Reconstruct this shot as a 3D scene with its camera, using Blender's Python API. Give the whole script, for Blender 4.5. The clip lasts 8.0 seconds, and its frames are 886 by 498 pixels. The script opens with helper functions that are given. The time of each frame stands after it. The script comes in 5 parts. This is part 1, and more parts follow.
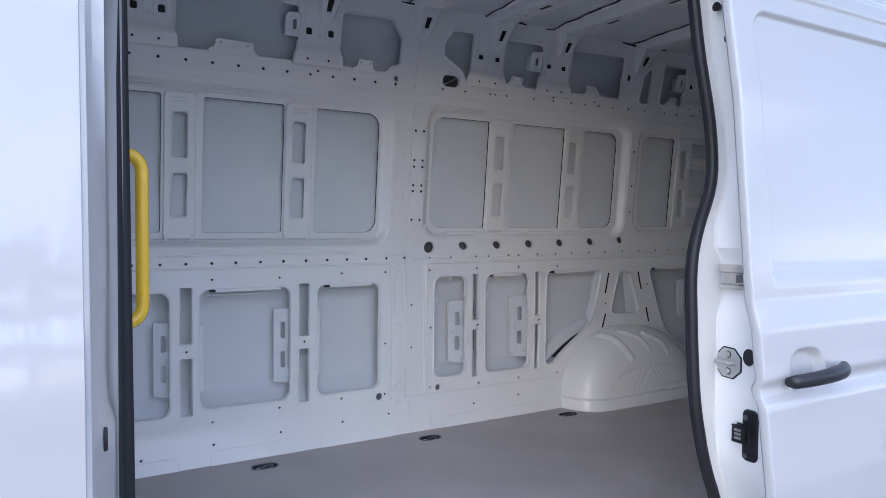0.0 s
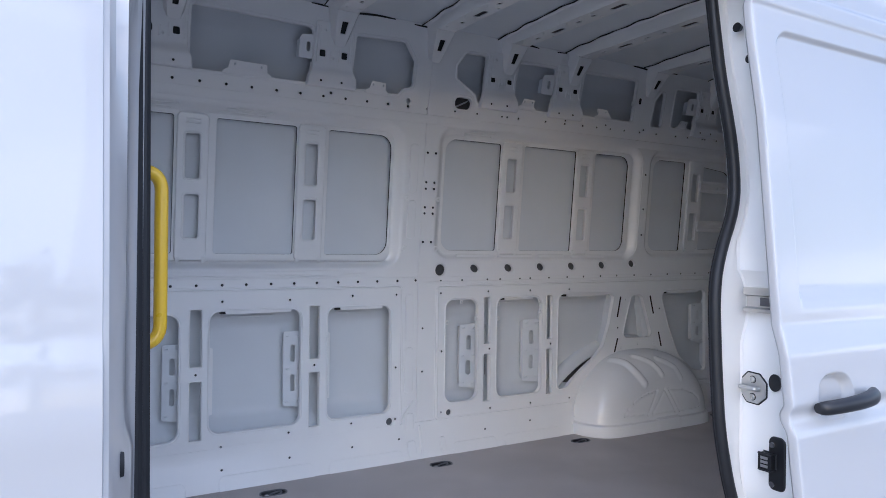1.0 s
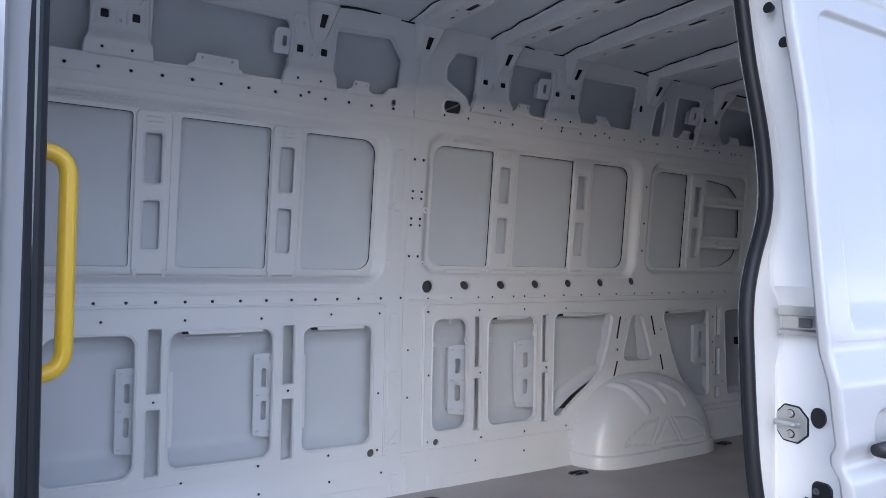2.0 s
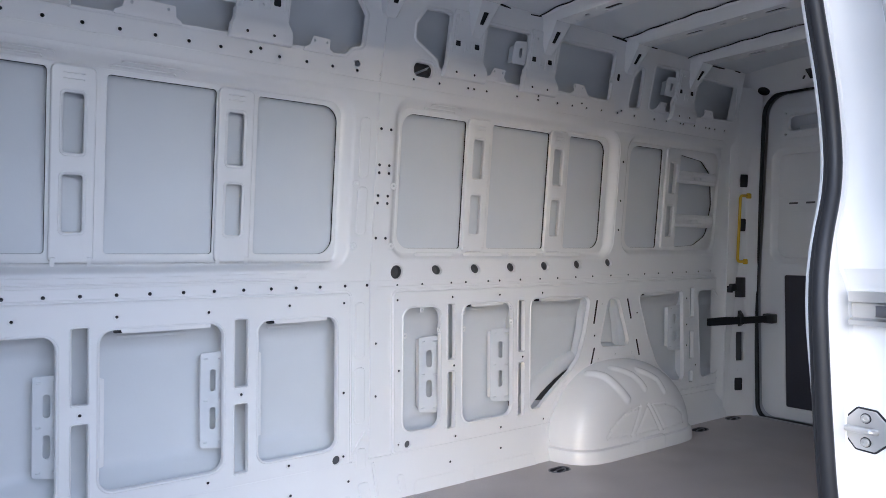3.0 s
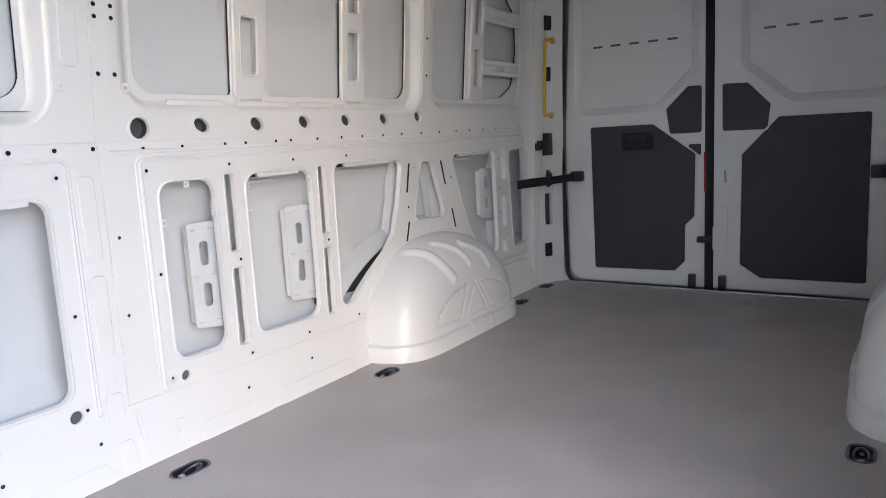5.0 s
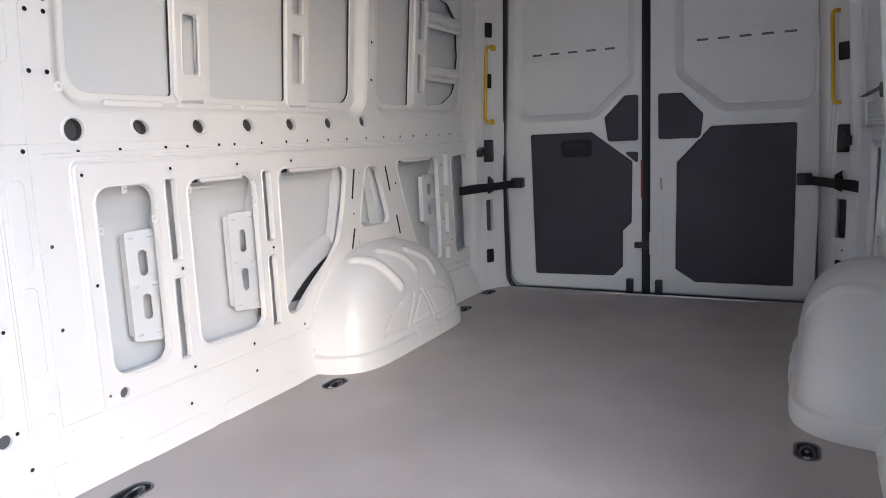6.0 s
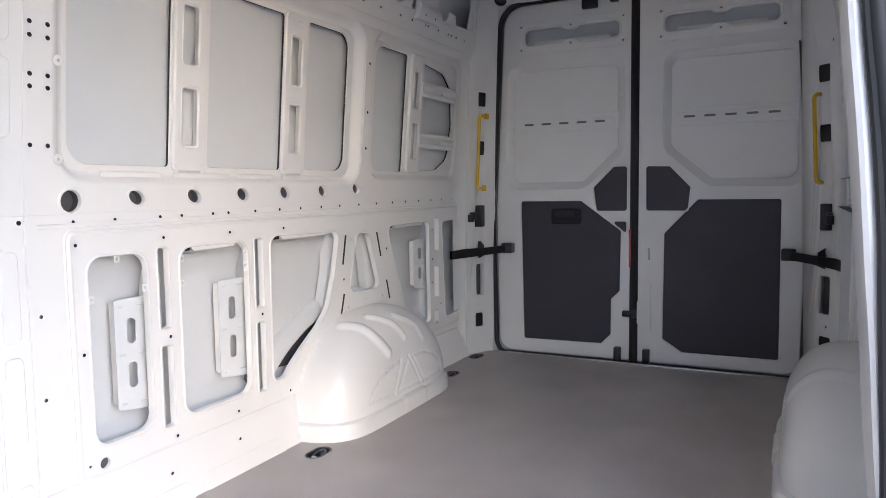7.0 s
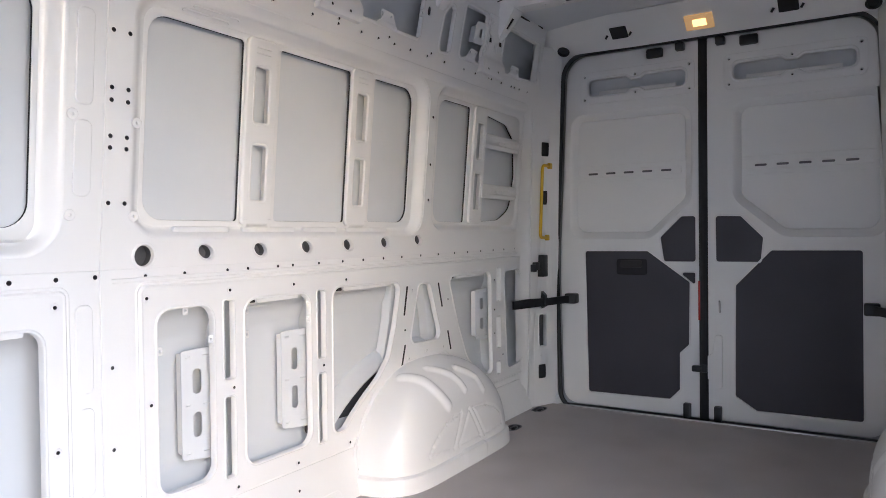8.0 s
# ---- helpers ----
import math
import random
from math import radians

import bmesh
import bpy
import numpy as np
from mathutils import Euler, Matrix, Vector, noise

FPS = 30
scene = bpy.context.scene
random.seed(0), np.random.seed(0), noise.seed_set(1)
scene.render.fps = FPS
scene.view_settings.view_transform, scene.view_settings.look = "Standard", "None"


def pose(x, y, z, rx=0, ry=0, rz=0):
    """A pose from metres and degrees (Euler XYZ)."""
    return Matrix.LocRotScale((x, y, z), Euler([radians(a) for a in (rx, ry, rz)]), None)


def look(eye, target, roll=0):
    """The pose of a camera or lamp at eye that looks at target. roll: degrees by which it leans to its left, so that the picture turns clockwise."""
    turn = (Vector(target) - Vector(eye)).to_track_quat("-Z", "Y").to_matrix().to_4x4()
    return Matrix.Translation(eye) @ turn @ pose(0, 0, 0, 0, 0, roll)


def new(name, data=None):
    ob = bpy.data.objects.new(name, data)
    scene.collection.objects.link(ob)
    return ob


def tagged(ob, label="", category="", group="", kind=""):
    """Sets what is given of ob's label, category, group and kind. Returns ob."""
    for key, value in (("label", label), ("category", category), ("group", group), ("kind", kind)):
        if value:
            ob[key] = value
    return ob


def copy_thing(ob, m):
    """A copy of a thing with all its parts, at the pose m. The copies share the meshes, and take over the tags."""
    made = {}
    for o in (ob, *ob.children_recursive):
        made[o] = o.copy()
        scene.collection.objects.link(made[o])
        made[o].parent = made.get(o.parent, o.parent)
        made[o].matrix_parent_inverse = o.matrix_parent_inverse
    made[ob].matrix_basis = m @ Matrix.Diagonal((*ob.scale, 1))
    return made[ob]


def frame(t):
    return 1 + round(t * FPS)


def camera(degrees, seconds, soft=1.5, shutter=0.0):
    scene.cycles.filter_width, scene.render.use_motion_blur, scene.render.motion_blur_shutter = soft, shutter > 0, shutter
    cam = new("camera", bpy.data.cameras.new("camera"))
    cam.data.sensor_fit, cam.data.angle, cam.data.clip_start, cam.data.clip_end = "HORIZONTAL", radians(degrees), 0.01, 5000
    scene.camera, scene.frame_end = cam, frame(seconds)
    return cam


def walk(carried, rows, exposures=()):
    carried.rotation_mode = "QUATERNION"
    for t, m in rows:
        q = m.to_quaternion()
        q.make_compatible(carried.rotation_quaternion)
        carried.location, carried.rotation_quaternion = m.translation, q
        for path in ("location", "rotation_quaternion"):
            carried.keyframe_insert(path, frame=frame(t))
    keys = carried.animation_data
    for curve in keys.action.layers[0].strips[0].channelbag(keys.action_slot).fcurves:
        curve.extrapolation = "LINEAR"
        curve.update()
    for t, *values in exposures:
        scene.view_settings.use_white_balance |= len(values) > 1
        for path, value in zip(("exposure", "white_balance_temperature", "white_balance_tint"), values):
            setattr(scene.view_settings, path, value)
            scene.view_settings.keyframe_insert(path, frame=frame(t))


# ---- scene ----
cam = camera(64.6, 8.0, soft=0.75)
PATH = [
    (0, (-1.638, -2.104, 1.022), (-0.608, -0.391, 0.948), 0.5),
    (0.5, (-1.641, -2.085, 1.016), (-0.616, -0.368, 0.975), 0.6),
    (1, (-1.655, -2.058, 1.013), (-0.634, -0.338, 1.008), 0.7),
    (1.5, (-1.618, -1.978, 1.009), (-0.592, -0.261, 1.036), 0.8),
    (1.7, (-1.57, -1.93, 1.0), (-0.542, -0.214, 1.042), 0.85),
    (2.8, (-1.465, -1.522, 0.987), (-0.299, 0.102, 1.012), 0.6),
    (3, (-1.459, -1.471, 0.994), (-0.259, 0.129, 0.995), 0.3),
    (3.5, (-1.413, -1.321, 0.946), (-0.093, 0.18, 0.886), -0.5),
    (4, (-1.273, -1.138, 0.892), (0.172, 0.237, 0.748), -1.4),
    (4.5, (-1.147, -0.969, 0.851), (0.409, 0.265, 0.617), -2.2),
    (5, (-1.063, -0.8, 0.828), (0.587, 0.287, 0.521), -3.0),
    (5.2, (-1.05, -0.767, 0.809), (0.628, 0.272, 0.485), -3.3),
    (6.3, (-1.076, -0.714, 0.848), (0.699, 0.165, 0.576), -1.9),
    (6.5, (-1.076, -0.717, 0.864), (0.706, 0.158, 0.623), -1.5),
    (7, (-1.082, -0.735, 0.911), (0.7, 0.158, 0.749), -0.8),
    (7.5, (-1.076, -0.735, 0.939), (0.687, 0.205, 0.854), -0.3),
    (8, (-1.065, -0.741, 0.942), (0.633, 0.314, 0.907), -0.7),
]
EXPOSURES = [(0.0, 0.95, 5090, 14), (1.7, 0.95, 5090, 14), (3.0, 1.7, 5220, 13), (4.0, 1.8, 5370, 13), (5.0, 2.05, 5560, 13), (8.0, 2.32, 5600, 14)]
walk(cam, [(t, look(eye, target, roll)) for t, eye, target, roll in PATH], EXPOSURES)

# ---- light ----
world = bpy.data.worlds.new("sky")
scene.world = world
world.use_nodes = True
wn, wl = world.node_tree.nodes, world.node_tree.links
SUN_EL, SUN_AZ = 15.0, 220.0
sky = wn.new("ShaderNodeTexSky")
sky.sky_type, sky.sun_disc = "NISHITA", False
sky.sun_elevation, sky.sun_rotation = radians(SUN_EL), radians(SUN_AZ)
sky.air_density, sky.dust_density, sky.ozone_density = 1.0, 1.0, 1.0
# broken cloud over the blue
at = wn.new("ShaderNodeTexCoord")
flat = wn.new("ShaderNodeMapping")
flat.inputs["Scale"].default_value = (1.0, 1.0, 2.4)
puff = wn.new("ShaderNodeTexNoise")
puff.inputs["Scale"].default_value, puff.inputs["Detail"].default_value = 2.6, 8.0
cover = wn.new("ShaderNodeMapRange")
cover.interpolation_type = "SMOOTHSTEP"
cover.inputs["From Min"].default_value, cover.inputs["From Max"].default_value = 0.42, 0.62
cover.inputs["To Max"].default_value = 0.88
cloud = wn.new("ShaderNodeMix")
cloud.data_type = "RGBA"
cloud.inputs["B"].default_value = (9.5, 9.0, 9.2, 1.0)
wl.new(at.outputs["Generated"], flat.inputs["Vector"])
wl.new(flat.outputs["Vector"], puff.inputs["Vector"])
wl.new(puff.outputs["Fac"], cover.inputs["Value"])
wl.new(cover.outputs["Result"], cloud.inputs["Factor"])
wl.new(sky.outputs["Color"], cloud.inputs["A"])
wl.new(cloud.outputs["Result"], wn["Background"].inputs["Color"])
wn["Background"].inputs["Strength"].default_value = 0.125
sun = new("sun", bpy.data.lights.new("sun", "SUN"))
sun.data.energy, sun.data.angle, sun.data.color = 1.0, radians(84.0), (1.0, 0.98, 0.96)
sun_from = Vector((math.sin(radians(SUN_AZ)) * math.cos(radians(SUN_EL)), math.cos(radians(SUN_AZ)) * math.cos(radians(SUN_EL)), math.sin(radians(SUN_EL))))
sun.matrix_world = look(sun_from * 30, (0, 0, 0))


# ---- materials ----
def material(name, colour, rough=0.5, metal=0.0, coat=0.0, grain=0.0, grain_size=0.002, blotch=0.06, blotch_size=0.35, bump=0.0, bump_size=0.001, rough_var=0.08, specular=0.5, coat_rough=0.05):
    """A surface with fine grain and broad unevenness in colour and gloss, and a fine relief."""
    m = bpy.data.materials.new(name)
    m.use_nodes = True
    n, l = m.node_tree.nodes, m.node_tree.links
    b = n["Principled BSDF"]
    b.inputs["Metallic"].default_value = metal
    b.inputs["Specular IOR Level"].default_value = specular
    b.inputs["Coat Weight"].default_value, b.inputs["Coat Roughness"].default_value = coat, coat_rough
    at = n.new("ShaderNodeTexCoord")

    def noise_at(size, detail):
        t = n.new("ShaderNodeTexNoise")
        t.inputs["Scale"].default_value, t.inputs["Detail"].default_value = 1 / size, detail
        l.new(at.outputs["Object"], t.inputs["Vector"])
        return t.outputs["Fac"]

    def span(fac, low, high):
        r = n.new("ShaderNodeMapRange")
        r.inputs["From Min"].default_value, r.inputs["From Max"].default_value = 0.25, 0.75
        r.inputs["To Min"].default_value, r.inputs["To Max"].default_value = low, high
        l.new(fac, r.inputs["Value"])
        return r.outputs["Result"]

    def times(a, c):
        k = n.new("ShaderNodeMath")
        k.operation = "MULTIPLY"
        l.new(a, k.inputs[0])
        l.new(c, k.inputs[1])
        return k.outputs[0]

    broad = noise_at(blotch_size, 5)
    value = times(span(broad, 1 - blotch, 1 + blotch), span(noise_at(grain_size, 2), 1 - grain, 1 + grain))
    mix = n.new("ShaderNodeVectorMath")
    mix.operation = "SCALE"
    mix.inputs[0].default_value = colour
    l.new(value, mix.inputs["Scale"])
    l.new(mix.outputs[0], b.inputs["Base Color"])
    l.new(span(noise_at(blotch_size * 0.4, 6), max(rough - rough_var, 0.02), min(rough + rough_var, 1)), b.inputs["Roughness"])
    if bump:
        k = n.new("ShaderNodeBump")
        k.inputs["Strength"].default_value, k.inputs["Distance"].default_value = 1.0, bump
        l.new(noise_at(bump_size, 3), k.inputs["Height"])
        l.new(k.outputs[0], b.inputs["Normal"])
    return m


PAINT = material("inner_paint", (0.86, 0.86, 0.85), 0.33, coat=0.45, coat_rough=0.12, blotch=0.025, bump=0.00012, bump_size=0.006, rough_var=0.03)
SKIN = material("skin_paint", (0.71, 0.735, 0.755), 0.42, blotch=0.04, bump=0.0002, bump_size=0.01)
OUTER = material("outer_paint", (0.5, 0.5, 0.5), 0.3, coat=1.0, blotch=0.015, bump=0.00003, bump_size=0.01, coat_rough=0.03, rough_var=0.015)
FLOOR = material("floor_board", (0.49, 0.446, 0.425), 0.44, grain=0.32, grain_size=0.003, blotch=0.12, bump=0.0011, bump_size=0.0035)
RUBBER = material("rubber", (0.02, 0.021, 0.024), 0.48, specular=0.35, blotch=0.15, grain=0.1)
PLASTIC = material("black_plastic", (0.016, 0.017, 0.02), 0.38, blotch=0.15, grain=0.1)
BOARD = material("dark_board", (0.044, 0.043, 0.057), 0.5, grain=0.12, blotch=0.1, bump=0.0003, bump_size=0.0015)
YELLOW = material("yellow_paint", (0.72, 0.46, 0.015), 0.35, coat=0.3, blotch=0.05)
STEEL = material("steel", (0.56, 0.56, 0.55), 0.34, metal=0.8, blotch=0.15)
HANDLE = material("inner_handle", (0.006, 0.007, 0.012), 0.35, blotch=0.1, specular=0.35)
DARK_STEEL = material("dark_steel", (0.16, 0.16, 0.17), 0.4, metal=0.7, blotch=0.2)
THREAD_SHADE = material("thread_shade", (0.03, 0.03, 0.032), 0.5, metal=0.3)
RED = material("red_lens", (0.45, 0.03, 0.02), 0.2, coat=0.5)
# two dark tones for hollows: the shade is put into the colour
SHADE_DARK = material("shade_dark", (0.09, 0.092, 0.095), 0.7, grain=0.2, blotch=0.2, bump=0.0008, bump_size=0.006)
SHADE_GREY = material("shade_grey", (0.1, 0.103, 0.107), 0.6, blotch=0.08, grain=0.05)
FOAM = material("foam", (0.11, 0.095, 0.085), 0.8, grain=0.25, blotch=0.15)
CONCRETE = material("concrete", (0.22, 0.217, 0.21), 0.85, grain=0.5, grain_size=0.012, blotch=0.2, blotch_size=1.2, bump=0.004, bump_size=0.012)
LEAF = material("leaf", (0.05, 0.075, 0.03), 0.6, grain=0.3, grain_size=0.2, blotch=0.3, blotch_size=1.5)
BARK = material("bark", (0.12, 0.09, 0.065), 0.85, grain=0.3, grain_size=0.03, blotch=0.2)


def glow(name, colour, strength):
    m = bpy.data.materials.new(name)
    m.use_nodes = True
    b = m.node_tree.nodes["Principled BSDF"]
    b.inputs["Base Color"].default_value = (*colour, 1)
    b.inputs["Emission Color"].default_value, b.inputs["Emission Strength"].default_value = (*colour, 1), strength
    b.inputs["Roughness"].default_value = 0.3
    return m


BULB = glow("bulb_glow", (1.0, 0.58, 0.16), 0.55)
LENS = glow("lens_glow", (0.85, 0.5, 0.2), 0.07)


# ---- shapes ----
def link(name, mesh, mat, parent=None, label="", smooth=True):
    ob = new(name, mesh)
    mesh.materials.clear()
    mesh.materials.append(mat)
    if smooth:
        mesh.polygons.foreach_set("use_smooth", [True] * len(mesh.polygons))
        mesh.set_sharp_from_angle(angle=radians(32))
    if parent:
        ob.parent = parent
    if label:
        tagged(ob, label)
    return ob


def settle(mesh):
    """Shading that keeps the flat faces flat and lets the rolled edges take the turn."""
    n = len(mesh.polygons)
    area, normal = np.empty(n), np.empty(n * 3)
    mesh.polygons.foreach_get("area", area)
    mesh.polygons.foreach_get("normal", normal)
    start, total = np.empty(n, int), np.empty(n, int)
    mesh.polygons.foreach_get("loop_start", start)
    mesh.polygons.foreach_get("loop_total", total)
    corner = np.empty(len(mesh.loops), int)
    mesh.loops.foreach_get("vertex_index", corner)
    owner = np.repeat(np.arange(n), total)
    out = np.zeros((len(mesh.vertices), 3))
    np.add.at(out, corner, (normal.reshape(-1, 3) * area[:, None] ** 2)[owner])
    size = np.linalg.norm(out, axis=1)
    size[size == 0] = 1
    mesh.normals_split_custom_set_from_vertices((out / size[:, None]).tolist())


def part(name, bm, mat, parent=None, label="", smooth=True):
    """A bmesh as one mesh object under a thing or a part."""
    mesh = bpy.data.meshes.new(name)
    bmesh.ops.recalc_face_normals(bm, faces=bm.faces)
    bm.to_mesh(mesh)
    bm.free()
    return link(name, mesh, mat, parent, label, smooth)


def thing(name, label, category, group="", kind="", at=(0, 0, 0)):
    ob = tagged(new(name), label, category, group, kind)
    ob.location = at
    return ob


def rounded(points, radius, steps=6):
    """A polygon with rounded corners; radius is one number or one for each corner."""
    out, n = [], len(points)
    for i in range(n):
        p, a, c = Vector(points[i]), Vector(points[i - 1]), Vector(points[(i + 1) % n])
        r = radius[i] if isinstance(radius, (list, tuple)) else radius
        da, dc = (a - p).normalized(), (c - p).normalized()
        turn = da.angle(dc)
        cut = min(r / math.tan(turn / 2), 0.49 * (a - p).length, 0.49 * (c - p).length)
        r = cut * math.tan(turn / 2)
        if r < 1e-5:
            out += [tuple(p)] * (steps + 1)
            continue
        mid = p + (da + dc).normalized() * (r / math.sin(turn / 2))
        s, e = p + da * cut - mid, p + dc * cut - mid
        a0, a1 = math.atan2(s.y, s.x), math.atan2(e.y, e.x)
        d = (a1 - a0 + math.pi) % (2 * math.pi) - math.pi
        out += [(mid.x + r * math.cos(a0 + d * k / steps), mid.y + r * math.sin(a0 + d * k / steps)) for k in range(steps + 1)]
    return out


def rr(x0, z0, x1, z1, r=0.02, steps=6):
    return rounded([(x0, z0), (x1, z0), (x1, z1), (x0, z1)], r, steps)


def disc(x, z, r, n=10, squash=1.0):
    return [(x + r * math.cos(2 * math.pi * k / n), z + r * squash * math.sin(2 * math.pi * k / n)) for k in range(n)]


def plate_mesh(outer, holes=(), thick=0.01, bevel=0.003, place=None, res=1):
    """A sheet cut to an outline with openings through it and rolled edges, its front at depth 0; place(u, v, w) lays it into the world."""
    cu = bpy.data.curves.new("outline", "CURVE")
    cu.dimensions, cu.fill_mode = "2D", "BOTH"
    cu.extrude, cu.bevel_depth, cu.bevel_resolution, cu.offset = max(thick / 2 - bevel, 0.0002), bevel, res, -bevel
    for loop in (outer, *holes):
        s = cu.splines.new("POLY")
        s.points.add(len(loop) - 1)
        for p, (u, v) in zip(s.points, loop):
            p.co = (u, v, 0, 1)
        s.use_cyclic_u = True
    ob = new("outline", cu)
    mesh = bpy.data.meshes.new_from_object(ob.evaluated_get(bpy.context.evaluated_depsgraph_get()))
    bpy.data.objects.remove(ob)
    bpy.data.curves.remove(cu)
    bm = bmesh.new()
    bm.from_mesh(mesh)
    bmesh.ops.remove_doubles(bm, verts=bm.verts, dist=1e-6)
    for v in bm.verts:
        v.co = place(v.co.x, v.co.y, v.co.z - thick / 2) if place else (v.co.x, v.co.y, v.co.z - thick / 2)
    bmesh.ops.recalc_face_normals(bm, faces=bm.faces)
    bm.to_mesh(mesh)
    bm.free()
    return mesh


def plate(name, outer, holes, mat, parent, place, thick=0.01, bevel=0.003, label="", res=1):
    ob = link(name, plate_mesh(outer, holes, thick, bevel, place, res), mat, parent, label, smooth=False)
    ob.data.polygons.foreach_set("use_smooth", [True] * len(ob.data.polygons))
    settle(ob.data)
    return ob


def loft_bm(rings, closed=True, cap_first=False, cap_last=False, bm=None):
    """Rings of points joined one after another."""
    bm = bm or bmesh.new()
    rows = [[bm.verts.new(p) for p in ring] for ring in rings]
    n = len(rows[0])
    for a, b in zip(rows, rows[1:]):
        for i in range(n if closed else n - 1):
            j = (i + 1) % n
            bm.faces.new((a[i], a[j], b[j], b[i]))
    if cap_first:
        bm.faces.new(rows[0][::-1])
    if cap_last:
        bm.faces.new(rows[-1])
    return bm


def dish(name, loops, mat, parent, place, label="", cap=False):
    """A pressed rim: outlines of equal count at given depths, joined."""
    return part(name, loft_bm([[place(u, v, w) for u, v in loop] for loop, w in loops], cap_last=cap), mat, parent, label)


def box_bm(lo, hi, bevel=0.0, bm=None, m=None, seg=2):
    bm = bm or bmesh.new()
    made = bmesh.ops.create_cube(bm, size=1.0)["verts"]
    size, mid = Vector(hi) - Vector(lo), (Vector(hi) + Vector(lo)) / 2
    for v in made:
        v.co = Vector((v.co.x * size.x, v.co.y * size.y, v.co.z * size.z)) + mid
        if m:
            v.co = m @ v.co
    if bevel:
        edges = list({e for v in made for e in v.link_edges})
        bmesh.ops.bevel(bm, geom=edges, offset=bevel, segments=seg, profile=0.5, affect="EDGES")
    return bm


def tube_bm(points, r, sides=12, closed=False, bm=None, squash=1.0):
    """A round bar along a line of points."""
    pts = [Vector(p) for p in points]
    rings, n = [], len(pts)
    side = None
    for i, p in enumerate(pts):
        a = pts[i - 1] if closed or i else p
        b = pts[(i + 1) % n] if closed or i < n - 1 else p
        way = (b - a).normalized()
        if side is None:
            side = way.orthogonal().normalized()
        side = (side - way * side.dot(way)).normalized()
        up = way.cross(side)
        rings.append([p + r * (math.cos(2 * math.pi * k / sides) * side + squash * math.sin(2 * math.pi * k / sides) * up) for k in range(sides)])
    if closed:
        rings.append(rings[0])
        bm = loft_bm(rings, bm=bm)
        bmesh.ops.remove_doubles(bm, verts=bm.verts, dist=1e-6)
        return bm
    return loft_bm(rings, cap_first=True, cap_last=True, bm=bm)


def bend(points, r, steps=6):
    """A line of points with its corners rounded."""
    out = [Vector(points[0])]
    for a, p, c in zip(points, points[1:], points[2:]):
        a, p, c = Vector(a), Vector(p), Vector(c)
        s, e = p + (a - p).normalized() * r, p + (c - p).normalized() * r
        out += [(1 - k / steps) ** 2 * s + 2 * (k / steps) * (1 - k / steps) * p + (k / steps) ** 2 * e for k in range(steps + 1)]
    return out + [Vector(points[-1])]


def mirrored(ob, name, from_x=-99.0, cut=None):
    """A thing with its parts, handed over to the other side of the van's middle plane."""
    flip = Matrix.Diagonal((1, -1, 1, 1))
    meshes, made = {}, {}
    for o in (ob, *ob.children_recursive):
        if o.data and o.location.x + min(c[0] for c in o.bound_box) < from_x:
            continue
        if cut is not None and o.data and o.location.x + max(c[0] for c in o.bound_box) < cut + 0.01:
            continue
        c = o.copy()
        scene.collection.objects.link(c)
        made[o] = c
        c.parent = made.get(o.parent)
        if o.data:
            if o.data not in meshes:
                d = o.data.copy()
                d.transform(flip)
                d.flip_normals()
                if cut is not None and o.location.x + min(c[0] for c in o.bound_box) < cut:
                    k = bmesh.new()
                    k.from_mesh(d)
                    bmesh.ops.bisect_plane(k, geom=[*k.verts, *k.edges, *k.faces], plane_co=(cut - o.location.x, 0, 0), plane_no=(1, 0, 0), clear_inner=True)
                    k.to_mesh(d)
                    k.free()
                meshes[o.data] = d
            c.data = meshes[o.data]
        c.location = (o.location.x, -o.location.y, o.location.z)
    made[ob].name = name
    return made[ob]


# ---- plan ----
WALL, BELT, LEAN, HEAD, HEAD_LEAN = 0.919, 0.87, 0.09, 1.625, 0.22
FRONT, REAR, DOOR = -1.62, 2.43, 2.66


def low(u, v, w):
    return Vector((u, WALL - w, v))


def mid_y(v):
    return WALL - LEAN * (v - BELT)


def high(u, v, w):
    return Vector((u, mid_y(v) - w, v))


def top(u, v, w):
    return Vector((u, mid_y(HEAD) - HEAD_LEAN * (v - HEAD) - w, v))


def behind(place, d):
    return lambda u, v, w: place(u, v, w - d)


# ---- ground and distance ----
GROUND = -0.62
ring_r = [0.0, 3, 8, 20, 60, 200, 1500]
rows = [[(max(r, 0.01) * math.cos(2 * math.pi * k / 48), max(r, 0.01) * math.sin(2 * math.pi * k / 48), GROUND) for k in range(48)] for r in ring_r]
tagged(part("ground", loft_bm(rows, cap_first=True), CONCRETE), "pale grey concrete yard under the van", "ground", kind="structure")

# ---- floor ----
TIES = [(-0.78, 0.75), (0.016, 0.75), (0.868, 0.745), (2.02, 0.783), (2.417, 0.82)]
tie_spots = TIES + [(x, -y) for x, y in TIES]
floor = plate("floor", rr(FRONT, -0.915, 2.585, 0.915, 0.004), [rr(x - 0.052, y - 0.027, x + 0.052, y + 0.027, 0.0265) for x, y in tie_spots], FLOOR, None, lambda u, v, w: Vector((u, v, w)), thick=0.014, bevel=0.002)
tagged(floor, "dark grey-brown textured plywood load floor", "floor", kind="structure")


